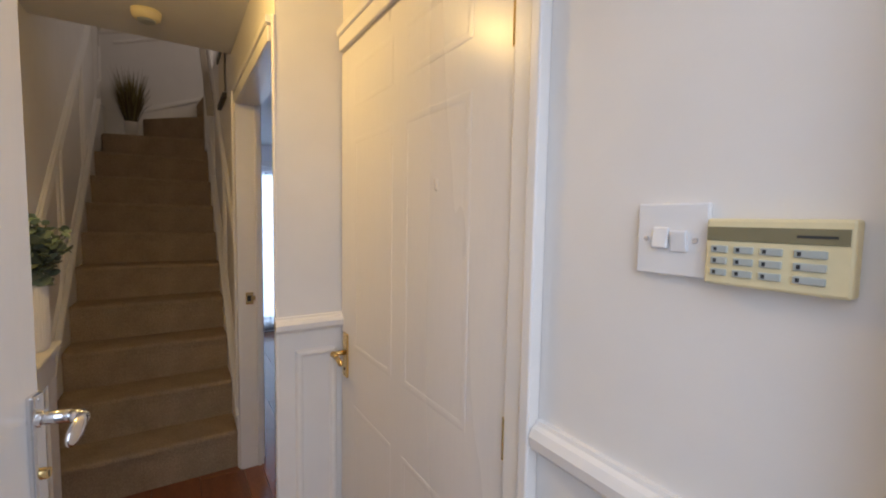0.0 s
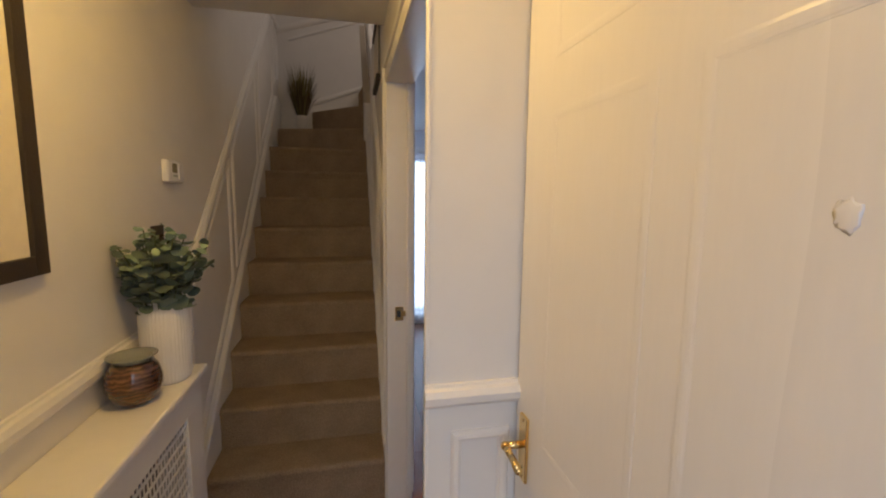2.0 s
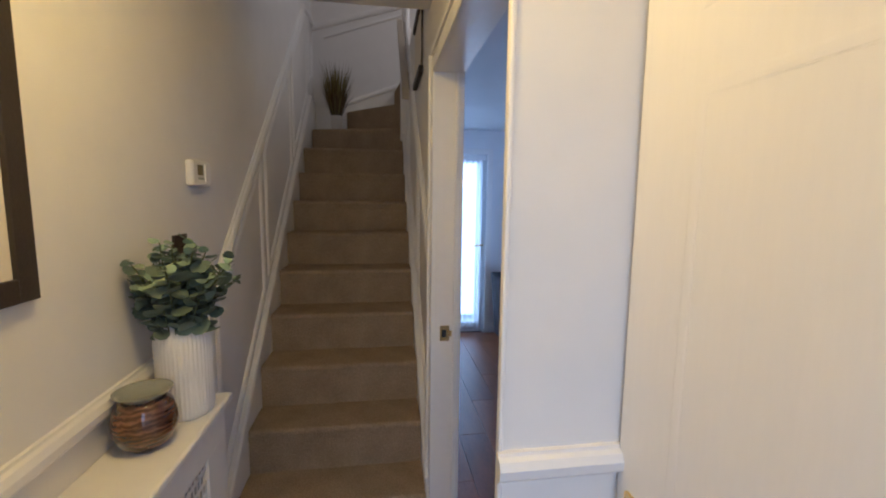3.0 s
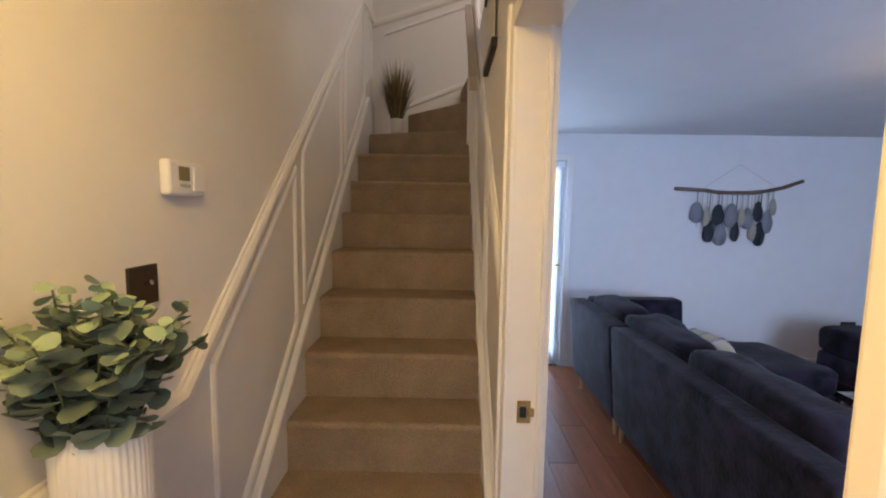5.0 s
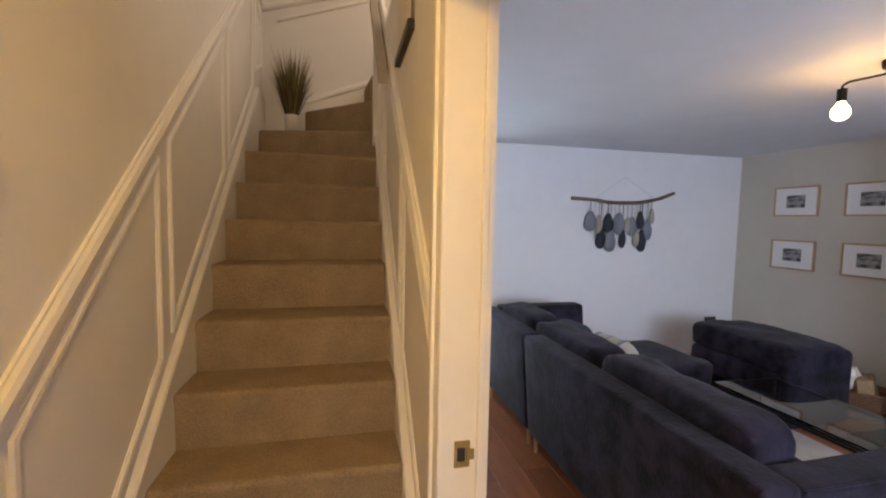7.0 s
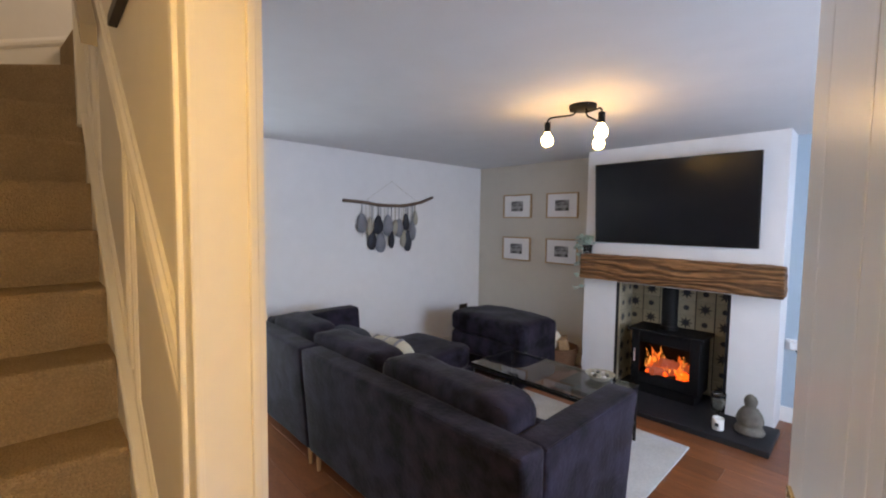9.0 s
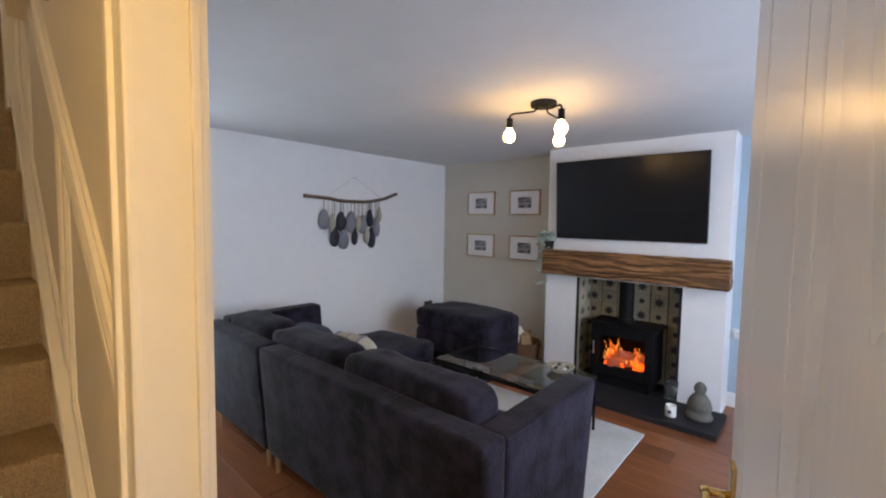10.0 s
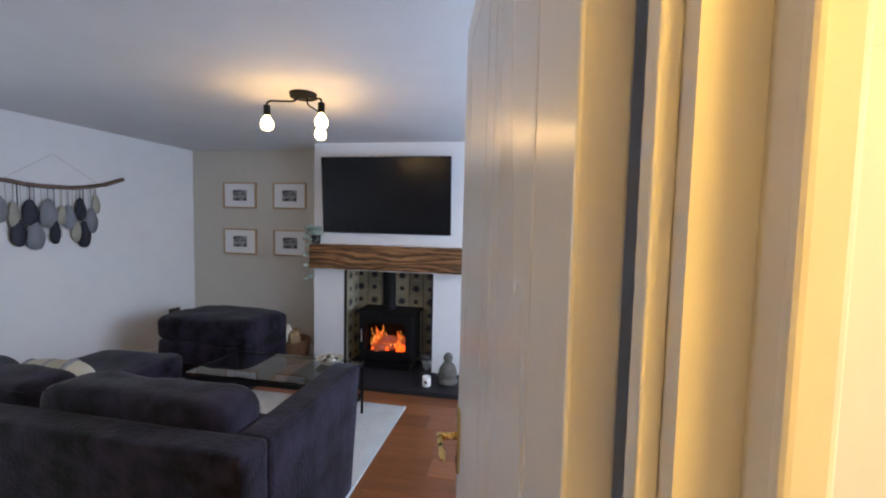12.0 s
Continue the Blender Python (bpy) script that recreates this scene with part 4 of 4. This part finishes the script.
part("lower_cushion", pillow(-0.01, 0.6, 0.08, 0.93, 0.22, 0.44, 7, 0.012, 2), VELVET, stool, smooth=True)
part("top_cushion", pillow(-0.015, 0.605, -0.005, 0.93, 0.41, 0.635, 6, 0.015, 7), VELVET, stool, smooth=True)
for x in (0.08, 0.53):
    for y in (0.06, 0.84):
        part("foot", C((x, y, 0), (x, y, 0.09), 0.015, 0.02), BLACKM, stool)

table = thing("coffee_table", "glass-topped coffee table with thin black metal frame", "table", (2.55, 2.79, 0))
W, L, H = 0.52, 1.1, 0.42
for x in (0.008, W - 0.008):
    for y in (0.008, L - 0.008):
        part("leg", B(x - 0.008, x + 0.008, y - 0.008, y + 0.008, 0.014 if y < 1.2 else 0, H - 0.012), BLACKM, table)
for z in (H - 0.012, 0.16):
    for x in (0.0, W - 0.016):
        part("side_rail", B(x, x + 0.016, 0.016, L - 0.016, z - 0.016, z), BLACKM, table)
    for y in (0.0, L - 0.016):
        part("end_rail", B(0.016, W - 0.016, y, y + 0.016, z - 0.016, z), BLACKM, table)
part("glass_top", B(-0.004, W + 0.004, -0.004, L + 0.004, H - 0.011, H, 0.002), TABLEGLASS, table).visible_shadow = False
dish = thing("shell_dish", "pale woven dish of shells on the coffee table", "dish", (2.97, 3.02, H + 0.001))
part("dish_body", lathe([(0.001, 0), (0.06, 0), (0.1, 0.04), (0.104, 0.042), (0.096, 0.035), (0.055, 0.008), (0.001, 0.008)], 28), FELTC, dish, smooth=True)
for k in range(9):
    a = k * 0.7
    bm = bmesh.new()
    bmesh.ops.create_icosphere(bm, subdivisions=1, radius=0.022, matrix=Matrix.Translation((0.05 * math.cos(a), 0.05 * math.sin(a), 0.03 + 0.005 * (k % 3))) @ Matrix.Diagonal((1, 0.7, 0.6, 1)))
    part("shell", bm, [CERAMIC, STONE, FELTC][k % 3], dish, smooth=True)
rug = tagged(part("rug", B(1.75, 3.26, 2.5, 4.2, 0.002, 0.014, 0.004), RUG), "pale grey mottled rug under the coffee table", "rug")

tv = thing("television", "large flat black television on the chimney breast", "television", (3.938, 2.925, 1.372))
tilt = pose(0, 0, 0, 0, -4.2)
part("bezel", B(-0.018, 0.022, -0.635, 0.635, 0, 0.725, 0.004, m=tilt), BLACKM, tv)
part("screen", B(-0.0205, -0.0175, -0.625, 0.625, 0.014, 0.715, m=tilt), TVSCR, tv)
part("wall_mount", B(-0.0, 0.024, -0.15, 0.15, 0.2, 0.5), BLACKM, tv)

beam = part("mantel_beam", B(3.82, 3.972, 2.115, 3.66, 1.025, 1.255, 0.012, 2), BEAM)
tagged(beam, "rough oak mantel beam above the fireplace", "mantel")
sd = beam.modifiers.new("fine", "SUBSURF")
sd.subdivision_type, sd.levels, sd.render_levels = "SIMPLE", 5, 5
tx = bpy.data.textures.new("hewn", "CLOUDS")
tx.noise_scale = 0.12
dp = beam.modifiers.new("hewn", "DISPLACE")
dp.texture, dp.strength, dp.mid_level = tx, 0.02, 0.5

hearth = tagged(part("hearth", B(3.5, 3.968, 2.1, 3.7, 0.0, 0.045, 0.006), SLATE), "dark slate hearth slab", "hearth")
tagged(part("hearth_inner", B(3.97, 4.268, 2.452, 3.358, 0.0, 0.043), SLATE), "dark slate floor of the fireplace", "hearth")
for n_, y0, y1 in (("fireplace_cheek", 2.452, 2.475), ("fireplace_cheek", 3.335, 3.358)):
    setting(n_, B(3.975, 4.268, y0, y1, 0.045, 0.998), SLATE, "dark slate edged fireplace cheek", "fireplace")

stove = thing("wood_stove", "black cast iron wood stove with a lit fire", "stove", (3.9, 2.9, 0.045))
for y0, y1, z0, z1 in ((-0.27, -0.2, 0.1, 0.55), (0.2, 0.27, 0.1, 0.55), (-0.2, 0.2, 0.1, 0.19), (-0.2, 0.2, 0.46, 0.55)):
    part("front_frame", B(0.0, 0.03, y0, y1, z0, z1, 0.005), BLACKM, stove)
part("side_plate", B(0.03, 0.3, -0.27, -0.25, 0.08, 0.55, 0.003), BLACKM, stove)
part("side_plate", B(0.03, 0.3, 0.25, 0.27, 0.08, 0.55, 0.003), BLACKM, stove)
part("back_plate", B(0.28, 0.3, -0.25, 0.25, 0.08, 0.55), BLACKM, stove)
part("floor_plate", B(0.03, 0.28, -0.25, 0.25, 0.08, 0.16), BLACKM, stove)
part("top_plate", B(-0.02, 0.32, -0.3, 0.3, 0.55, 0.575, 0.006), BLACKM, stove)
part("plinth", B(0.03, 0.29, -0.24, 0.24, 0.0, 0.08, 0.003), BLACKM, stove)
part("flue", C((0.17, 0.02, 0.575), (0.17, 0.02, 1.2), 0.065, n=24), BLACKM, stove)
part("flue_collar", C((0.17, 0.02, 0.575), (0.17, 0.02, 0.61), 0.075, n=24), BLACKM, stove)
part("door_handle", C((-0.02, 0.235, 0.28), (-0.02, 0.235, 0.4), 0.008), CHROME, stove)
part("door_glass", B(0.012, 0.016, -0.2, 0.2, 0.19, 0.46), PANE, stove).visible_shadow = False
for k, (y, z, ln, a) in enumerate(((0.02, 0.2, 0.3, 6), (-0.05, 0.26, 0.26, -14), (0.08, 0.22, 0.24, 20))):
    lg = part("log", C((0, -ln / 2, 0), (0, ln / 2, 0), 0.042, 0.036, 10), HOTLOG, stove, "burning log")
    lg.matrix_local = pose(0.13 + 0.03 * k, y, z, a, 0, 10 * a)
bm = bmesh.new()
for k in range(26):
    m = Matrix.Translation((rnd.uniform(0.07, 0.2), rnd.uniform(-0.17, 0.16), rnd.uniform(0.165, 0.2))) @ Matrix.Diagonal((1.2, 1.4, 0.8, 1))
    bmesh.ops.create_icosphere(bm, subdivisions=1, radius=rnd.uniform(0.012, 0.025), matrix=m)
part("embers", bm, EMBER, stove)


def tongue(y, x, z, h, w):
    """One twisting flame."""
    bm = bmesh.new()
    prev = None
    for i in range(9):
        u = i / 8
        r = w * (math.sin(math.pi * min(u * 0.85 + 0.15, 1)) ** 1.2) * (1 - 0.35 * u) + 0.001
        cx, cy = 0.01 * math.sin(4 * u + y * 30), 0.02 * u * math.sin(6 * u + y * 50)
        ring = [bm.verts.new((x + cx + 0.4 * r * math.cos(t * math.pi / 3), y + cy + r * math.sin(t * math.pi / 3), z + h * u)) for t in range(6)]
        if prev:
            for t in range(6):
                bm.faces.new((prev[t], prev[(t + 1) % 6], ring[(t + 1) % 6], ring[t]))
        prev = ring
    return bm




def ragged(m):
    """Flame glow broken up into licks and gaps."""
    nt = m.node_tree
    b = nt.nodes["Principled BSDF"]
    tc, mp, nz, rg = (nt.nodes.new(t) for t in ("ShaderNodeTexCoord", "ShaderNodeMapping", "ShaderNodeTexNoise", "ShaderNodeMapRange"))
    mp.inputs["Scale"].default_value = (1, 1, 0.45)
    nz.inputs["Scale"].default_value, nz.inputs["Detail"].default_value, nz.inputs["Distortion"].default_value = 34, 4, 1.2
    rg.inputs["From Min"].default_value, rg.inputs["From Max"].default_value = 0.46, 0.72
    nt.links.new(tc.outputs["Object"], mp.inputs[0])
    nt.links.new(mp.outputs[0], nz.inputs["Vector"])
    nt.links.new(nz.outputs[0], rg.inputs["Value"])
    nt.links.new(rg.outputs[0], b.inputs["Alpha"])


FLAME2 = glow("yellow_flame", (1.0, 0.34, 0.06), 0.9)
ragged(FLAME)
ragged(FLAME2)
for k in range(17):
    y = 0.17 - k * 0.0195 + rnd.uniform(-0.01, 0.01)
    tall = rnd.uniform(0.12, 0.21) if k < 7 else rnd.uniform(0.03, 0.1) if k < 13 else rnd.uniform(0.1, 0.18)
    part("flame", tongue(y, rnd.uniform(0.06, 0.2), 0.19 + rnd.uniform(0, 0.03), tall, rnd.uniform(0.018, 0.035)), FLAME2 if k % 3 == 0 else FLAME, stove, smooth=True)

bm = lathe([(0.001, 0), (0.15, 0), (0.185, 0.2), (0.19, 0.24), (0.18, 0.24), (0.165, 0.18), (0.14, 0.03), (0.001, 0.03)], 40, rib=0.02, ribs=20)
basket = thing("log_basket", "brown wicker log basket in the alcove", "basket", (4.05, 3.98, 0))
part("basket_body", bm, WICKER, basket, smooth=True)
for k in range(9):
    z = 0.025 + k * 0.025
    bm = bmesh.new()
    r = 0.152 + 0.035 * z / 0.2
    pts = [(r * math.cos(a) * (1 + 0.01 * (-1) ** i), r * math.sin(a), z) for i, a in enumerate([2 * math.pi * i / 24 for i in range(25)])]
    part("woven_strand", tube(pts, 0.007, 5), WICKER, basket)
for k, (x, y, rz, t) in enumerate(((0.0, 0.07, 20, 60), (-0.05, -0.06, 70, 50), (0.08, -0.02, 130, 70))):
    lg = thing("split_log", "split pale firewood log in the basket", "log", (4.06 + x, 3.98 + y, 0.2), group="firewood in the basket")
    ob = part("wood", prism([(-0.05, -0.04), (0.05, -0.04), (0.03, 0.05), (-0.02, 0.055)], "z", -0.12, 0.13), LOG, lg)
    ob.matrix_local = pose(0, 0, 0, t - 60, 12 * (k - 1), rz)
paper = thing("paper_bag", "crumpled pale paper bag in the basket", "bag", (3.98, 4.06, 0.31))
bm = bmesh.new()
bmesh.ops.create_icosphere(bm, subdivisions=3, radius=0.105)
for v in bm.verts:
    v.co *= 1 + 0.35 * noise.noise(v.co * 22)
part("paper", bm, MAT_CARD, paper)

bud = lathe([(0.001, 0), (0.1, 0), (0.11, 0.02), (0.095, 0.05), (0.07, 0.06), (0.09, 0.075), (0.1, 0.1), (0.085, 0.15), (0.055, 0.19), (0.035, 0.2), (0.046, 0.22), (0.05, 0.25), (0.035, 0.28), (0.012, 0.295), (0.0, 0.296)], 28)
bmesh.ops.transform(bud, matrix=Matrix.Translation((3.74, 2.25, 0.046)) @ Matrix.Diagonal((0.86, 0.86, 0.95, 1)), verts=bud.verts)
tagged(part("seated_statue", bud, STONE, smooth=True), "small rounded grey stone statue on the hearth", "statue")
lan = thing("candle_lantern", "tall glass candle holder on the hearth", "candle holder", (3.74, 2.45, 0.046))
part("glass", lathe([(0.001, 0.1), (0.045, 0.1), (0.05, 0.2), (0.052, 0.23), (0.05, 0.23), (0.046, 0.19), (0.04, 0.11), (0.001, 0.108)], 28), LANTERN, lan, smooth=True)
part("foot", lathe([(0.001, 0), (0.045, 0), (0.045, 0.01), (0.012, 0.03), (0.012, 0.09), (0.03, 0.1), (0.001, 0.1)], 24), CHROME, lan, smooth=True)
mug = thing("candle_pot", "small white pot with a dark printed figure on the hearth", "candle", (3.63, 2.42, 0.046))
part("pot", lathe([(0.001, 0), (0.036, 0), (0.038, 0.005), (0.038, 0.085), (0.034, 0.085), (0.034, 0.07), (0.001, 0.07)], 28), CERAMIC, mug, smooth=True)
part("print", B(-0.0395, -0.036, -0.012, 0.012, 0.03, 0.055, 0.002), INK, mug)
tr_ = thing("trailing_plant", "trailing green plant in a glass pot on the mantel", "plant", (3.87, 3.61, 1.262))
part("pot", lathe([(0.001, 0), (0.04, 0), (0.05, 0.08), (0.046, 0.08), (0.036, 0.01), (0.001, 0.01)], 20), LANTERN, tr_, smooth=True)
PALELEAF = mat("pale_trailing_leaf", (0.36, 0.46, 0.4), 0.6, var=0.3)
for k in range(14):
    a = k * 0.45 + 1.2
    bm = bmesh.new()
    for i in range(10):
        u = i / 9
        r = 0.03 + 0.06 * min(u * 2, 1)
        p = Vector((r * math.cos(a) * 0.8, r * math.sin(a) * 0.6 + (0.05 if u > 0.45 else 0.01), 0.1 + 0.09 * math.sin(u * 3.1) - (0.44 * u * u if k % 2 else 0.06 * u)))
        if p.z < 0.0:
            p.y = max(p.y, 0.068)
        for s in (-1, 1):
            leaf_mesh(bm, Matrix.Translation(p) @ pose(0, 0, 0, rnd.uniform(-60, 60), rnd.uniform(-60, 60), rnd.uniform(0, 360)), 0.0145, 0)
    part("leaves", bm, PALELEAF, tr_)

for k, (y0, y1, z0, z1) in enumerate(((4.54, 4.95, 1.6, 1.885), (3.94, 4.335, 1.6, 1.885), (4.54, 4.95, 1.085, 1.37), (3.93, 4.33, 1.085, 1.37))):
    framed("framed_photograph", "small monochrome landscape photograph in a pale oak frame", 4.29, -1, y0, y1, z0, z1, 0.014, OAK, WHITE_CARD, (0.085, 0.06), PHOTO)["group"] = "framed photographs in the alcove"

# wall hanging of leaves on a branch
mac = thing("leaf_wall_hanging", "grey and charcoal cotton leaves hanging from a driftwood branch", "wall hanging", (2.227, YM - 0.03, 1.74))
bx = [(0, 0.0), (0.12, -0.004), (0.28, -0.012), (0.4, -0.03), (0.55, -0.034), (0.72, -0.03), (0.85, -0.012), (1.0, 0.02), (1.18, 0.085)]
bm = bmesh.new()
for (a, z), (b, z2) in zip(bx, bx[1:]):
    cyl(bm, (a, 0, z), (b, 0, z2), 0.018, 0.016, 9)
part("branch", bm, BRANCH, mac)
part("hanging_thread", tube([(0.25, 0, 0), (0.6, 0.02, 0.23), (0.95, 0, 0.02)], 0.0015, 5), FELTC, mac)


def cotton_leaf(x, top, w, h, m_):
    bm = bmesh.new()
    rim, mid = [], []
    for i in range(16):
        a = 2 * math.pi * i / 16
        px, pz = w * math.sin(a), h * 0.5 * math.cos(a)
        px *= 1 - 0.25 * math.cos(a)
        px *= 1 + 0.06 * math.sin(5 * a)
        rim.append((x + px, pz + top - h / 2))
    fr = [bm.verts.new((p[0], -0.008, p[1])) for p in rim]
    bk = [bm.verts.new((p[0], 0.008, p[1])) for p in rim]
    c0 = bm.verts.new((x, -0.016, top - h / 2))
    c1 = bm.verts.new((x, 0.012, top - h / 2))
    for i in range(16):
        j = (i + 1) % 16
        bm.faces.new((c0, fr[i], fr[j]))
        bm.faces.new((c1, bk[j], bk[i]))
        bm.faces.new((fr[i], bk[i], bk[j], fr[j]))
    lf = part("cotton_leaf", bm, m_, mac, "", True)
    part("cord", C((x, 0, top), (x, 0, -0.01), 0.0035, n=6), m_, lf)


for k, (x, top, w, h, c) in enumerate(((0.215, -0.12, 0.06, 0.2, 0), (0.31, -0.16, 0.035, 0.2, 2), (0.415, -0.14, 0.055, 0.2, 1), (0.335, -0.28, 0.05, 0.22, 1), (0.445, -0.31, 0.062, 0.22, 0), (0.54, -0.13, 0.065, 0.23, 0), (0.585, -0.29, 0.035, 0.2, 1),
                                          (0.64, -0.18, 0.04, 0.16, 2), (0.69, -0.17, 0.055, 0.2, 0), (0.75, -0.3, 0.04, 0.18, 2), (0.785, -0.11, 0.042, 0.19, 1), (0.81, -0.3, 0.052, 0.23, 1), (0.875, -0.19, 0.05, 0.22, 0), (0.92, -0.08, 0.03, 0.16, 2))):
    cotton_leaf(x, top, w, h, (FELTG, FELTD, FELTC)[c])
for k in range(16):
    x = 0.22 + k * 0.046
    part("fringe", C((x, 0.006, -0.02), (x + 0.004, 0.006, -0.36 - 0.14 * ((k * 7) % 5) / 5), 0.0022, n=5), FELTC, mac)

cl = thing("ceiling_light", "black three-arm ceiling light with round lit bulbs", "ceiling light", (2.42, 2.93, LC))
part("rose", lathe([(0.0, -0.03), (0.075, -0.028), (0.078, -0.01), (0.078, 0), (0, 0)], 28), BLACKM, cl, smooth=True)
for deg in (118, 238, 358):
    c_, s_ = math.cos(radians(deg)), math.sin(radians(deg))
    part("arm", tube([(0.03 * c_, 0.03 * s_, -0.02), (0.05 * c_, 0.05 * s_, -0.05), (0.07 * c_, 0.07 * s_, -0.055), (0.18 * c_, 0.18 * s_, -0.062), (0.2 * c_, 0.2 * s_, -0.075), (0.2 * c_, 0.2 * s_, -0.1)], 0.0055, 8), BLACKM, cl)
    h = part("lamp_holder", C((0.2 * c_, 0.2 * s_, -0.09), (0.2 * c_, 0.2 * s_, -0.15), 0.019, n=16), BLACKM, cl)
    part("bulb", lathe([(0.014, -0.15), (0.02, -0.162), (0.031, -0.178), (0.036, -0.198), (0.031, -0.219), (0.017, -0.231), (0.0, -0.234)], 20, at=(0.2 * c_, 0.2 * s_, 0)), BULB, h, "round warm bulb, lit", True)

so = thing("wall_socket", "dark double wall socket behind the footstool", "socket", (3.99, YM, 0.45))
part("plate", B(-0.07, 0.07, -0.01, 0, -0.04, 0.04, 0.002), DARKM, so)
so2 = thing("plug_socket", "white wall socket with plug and trailing cable", "socket", (4.29, 2.07, 0.62))
part("plate", B(-0.01, 0, -0.07, 0.07, -0.043, 0.043, 0.002), PLASTIC, so2)
part("plug", B(-0.05, -0.01, -0.02, 0.04, -0.03, 0.03, 0.006), PLASTIC, so2)
part("cable", tube([(-0.04, 0.0, -0.03), (-0.04, -0.05, -0.15), (-0.05, -0.2, -0.3), (-0.06, -0.4, -0.45), (-0.08, -0.6, -0.55)], 0.005, 6), BLACKM, so2)

# ---- fireplace tiles ----
def tile_mesh(kind):
    bm = B(-0.012, 0, -0.0735, 0.0735, -0.0735, 0.0735)
    for f in bm.faces:
        f.material_index = 0
    pts = []
    n = 8
    for i in range(2 * n):
        a = math.pi * i / n
        r = (0.062 if i % 2 == 0 else 0.026) if kind == 0 else (0.03 if i % 2 == 0 else 0.022)
        pts.append(bm.verts.new((-0.0128, r * math.sin(a), r * math.cos(a))))
    f = bm.faces.new(pts)
    f.material_index = 1
    me = bpy.data.meshes.new("tile")
    bm.to_mesh(me)
    bm.free()
    me.materials.append(TILE)
    me.materials.append(TILEB)
    return me


tiles = thing("fireplace_tiles", "cream tiles with charcoal star pattern lining the fireplace", "tiles", kind="structure")
kinds = (tile_mesh(0), tile_mesh(1))
for r in range(7):
    for c in range(6):
        ob = new("tile", kinds[(r + c) % 2])
        ob.parent = tiles
        ob.location = (4.268, 2.475 + 0.075 + c * 0.15 - 0.008, 0.045 + 0.075 + r * 0.136)
        ob.scale = (1, 0.95, 0.9)
    for c in range(2):
        ob = new("tile", kinds[(r + c) % 2])
        ob.parent = tiles
        ob.matrix_local = pose(4.05 + 0.145 * c, 3.334, 0.12 + r * 0.136, 0, 0, 90) @ Matrix.Diagonal((1, 0.94, 0.9, 1))

# ---- floorboards ----
PL = 1.2
boards = thing("floorboards", "red-brown wooden floorboards", "floor", kind="structure")
meshes = {}


def board(x0, x1, y0, y1):
    key = (round(x1 - x0, 3), round(y1 - y0, 3))
    if key not in meshes:
        bm = B(0.0008, key[0] - 0.0008, 0.0008, key[1] - 0.0008, -0.02, 0, 0.0015, 1)
        me = bpy.data.meshes.new("plank")
        bm.to_mesh(me)
        bm.free()
        me.materials.append(PLANK)
        meshes[key] = me
    ob = new("plank", meshes[key])
    ob.parent = boards
    ob.location = (x0, y0, 0)


def lay(x0, x1, y0, y1, w=0.19):
    n = max(1, round((x1 - x0) / w))
    w = (x1 - x0) / n
    for i in range(n):
        y = y0
        first = PL * ((i * 0.37) % 1) + 0.15
        e = min(y0 + first, y1)
        while y < y1 - 1e-6:
            board(x0 + i * w, x0 + (i + 1) * w, y, e)
            y, e = e, min(e + PL, y1)


lay(XL, XR, YF - 0.28, 2.53)
lay(XR, XS, YF - 0.28, YS)
lay(XR, XJ, D0, D1)
lay(XJ, 1.1, D0 - 0.03, YM)
lay(1.1, 4.29, YF, YM)
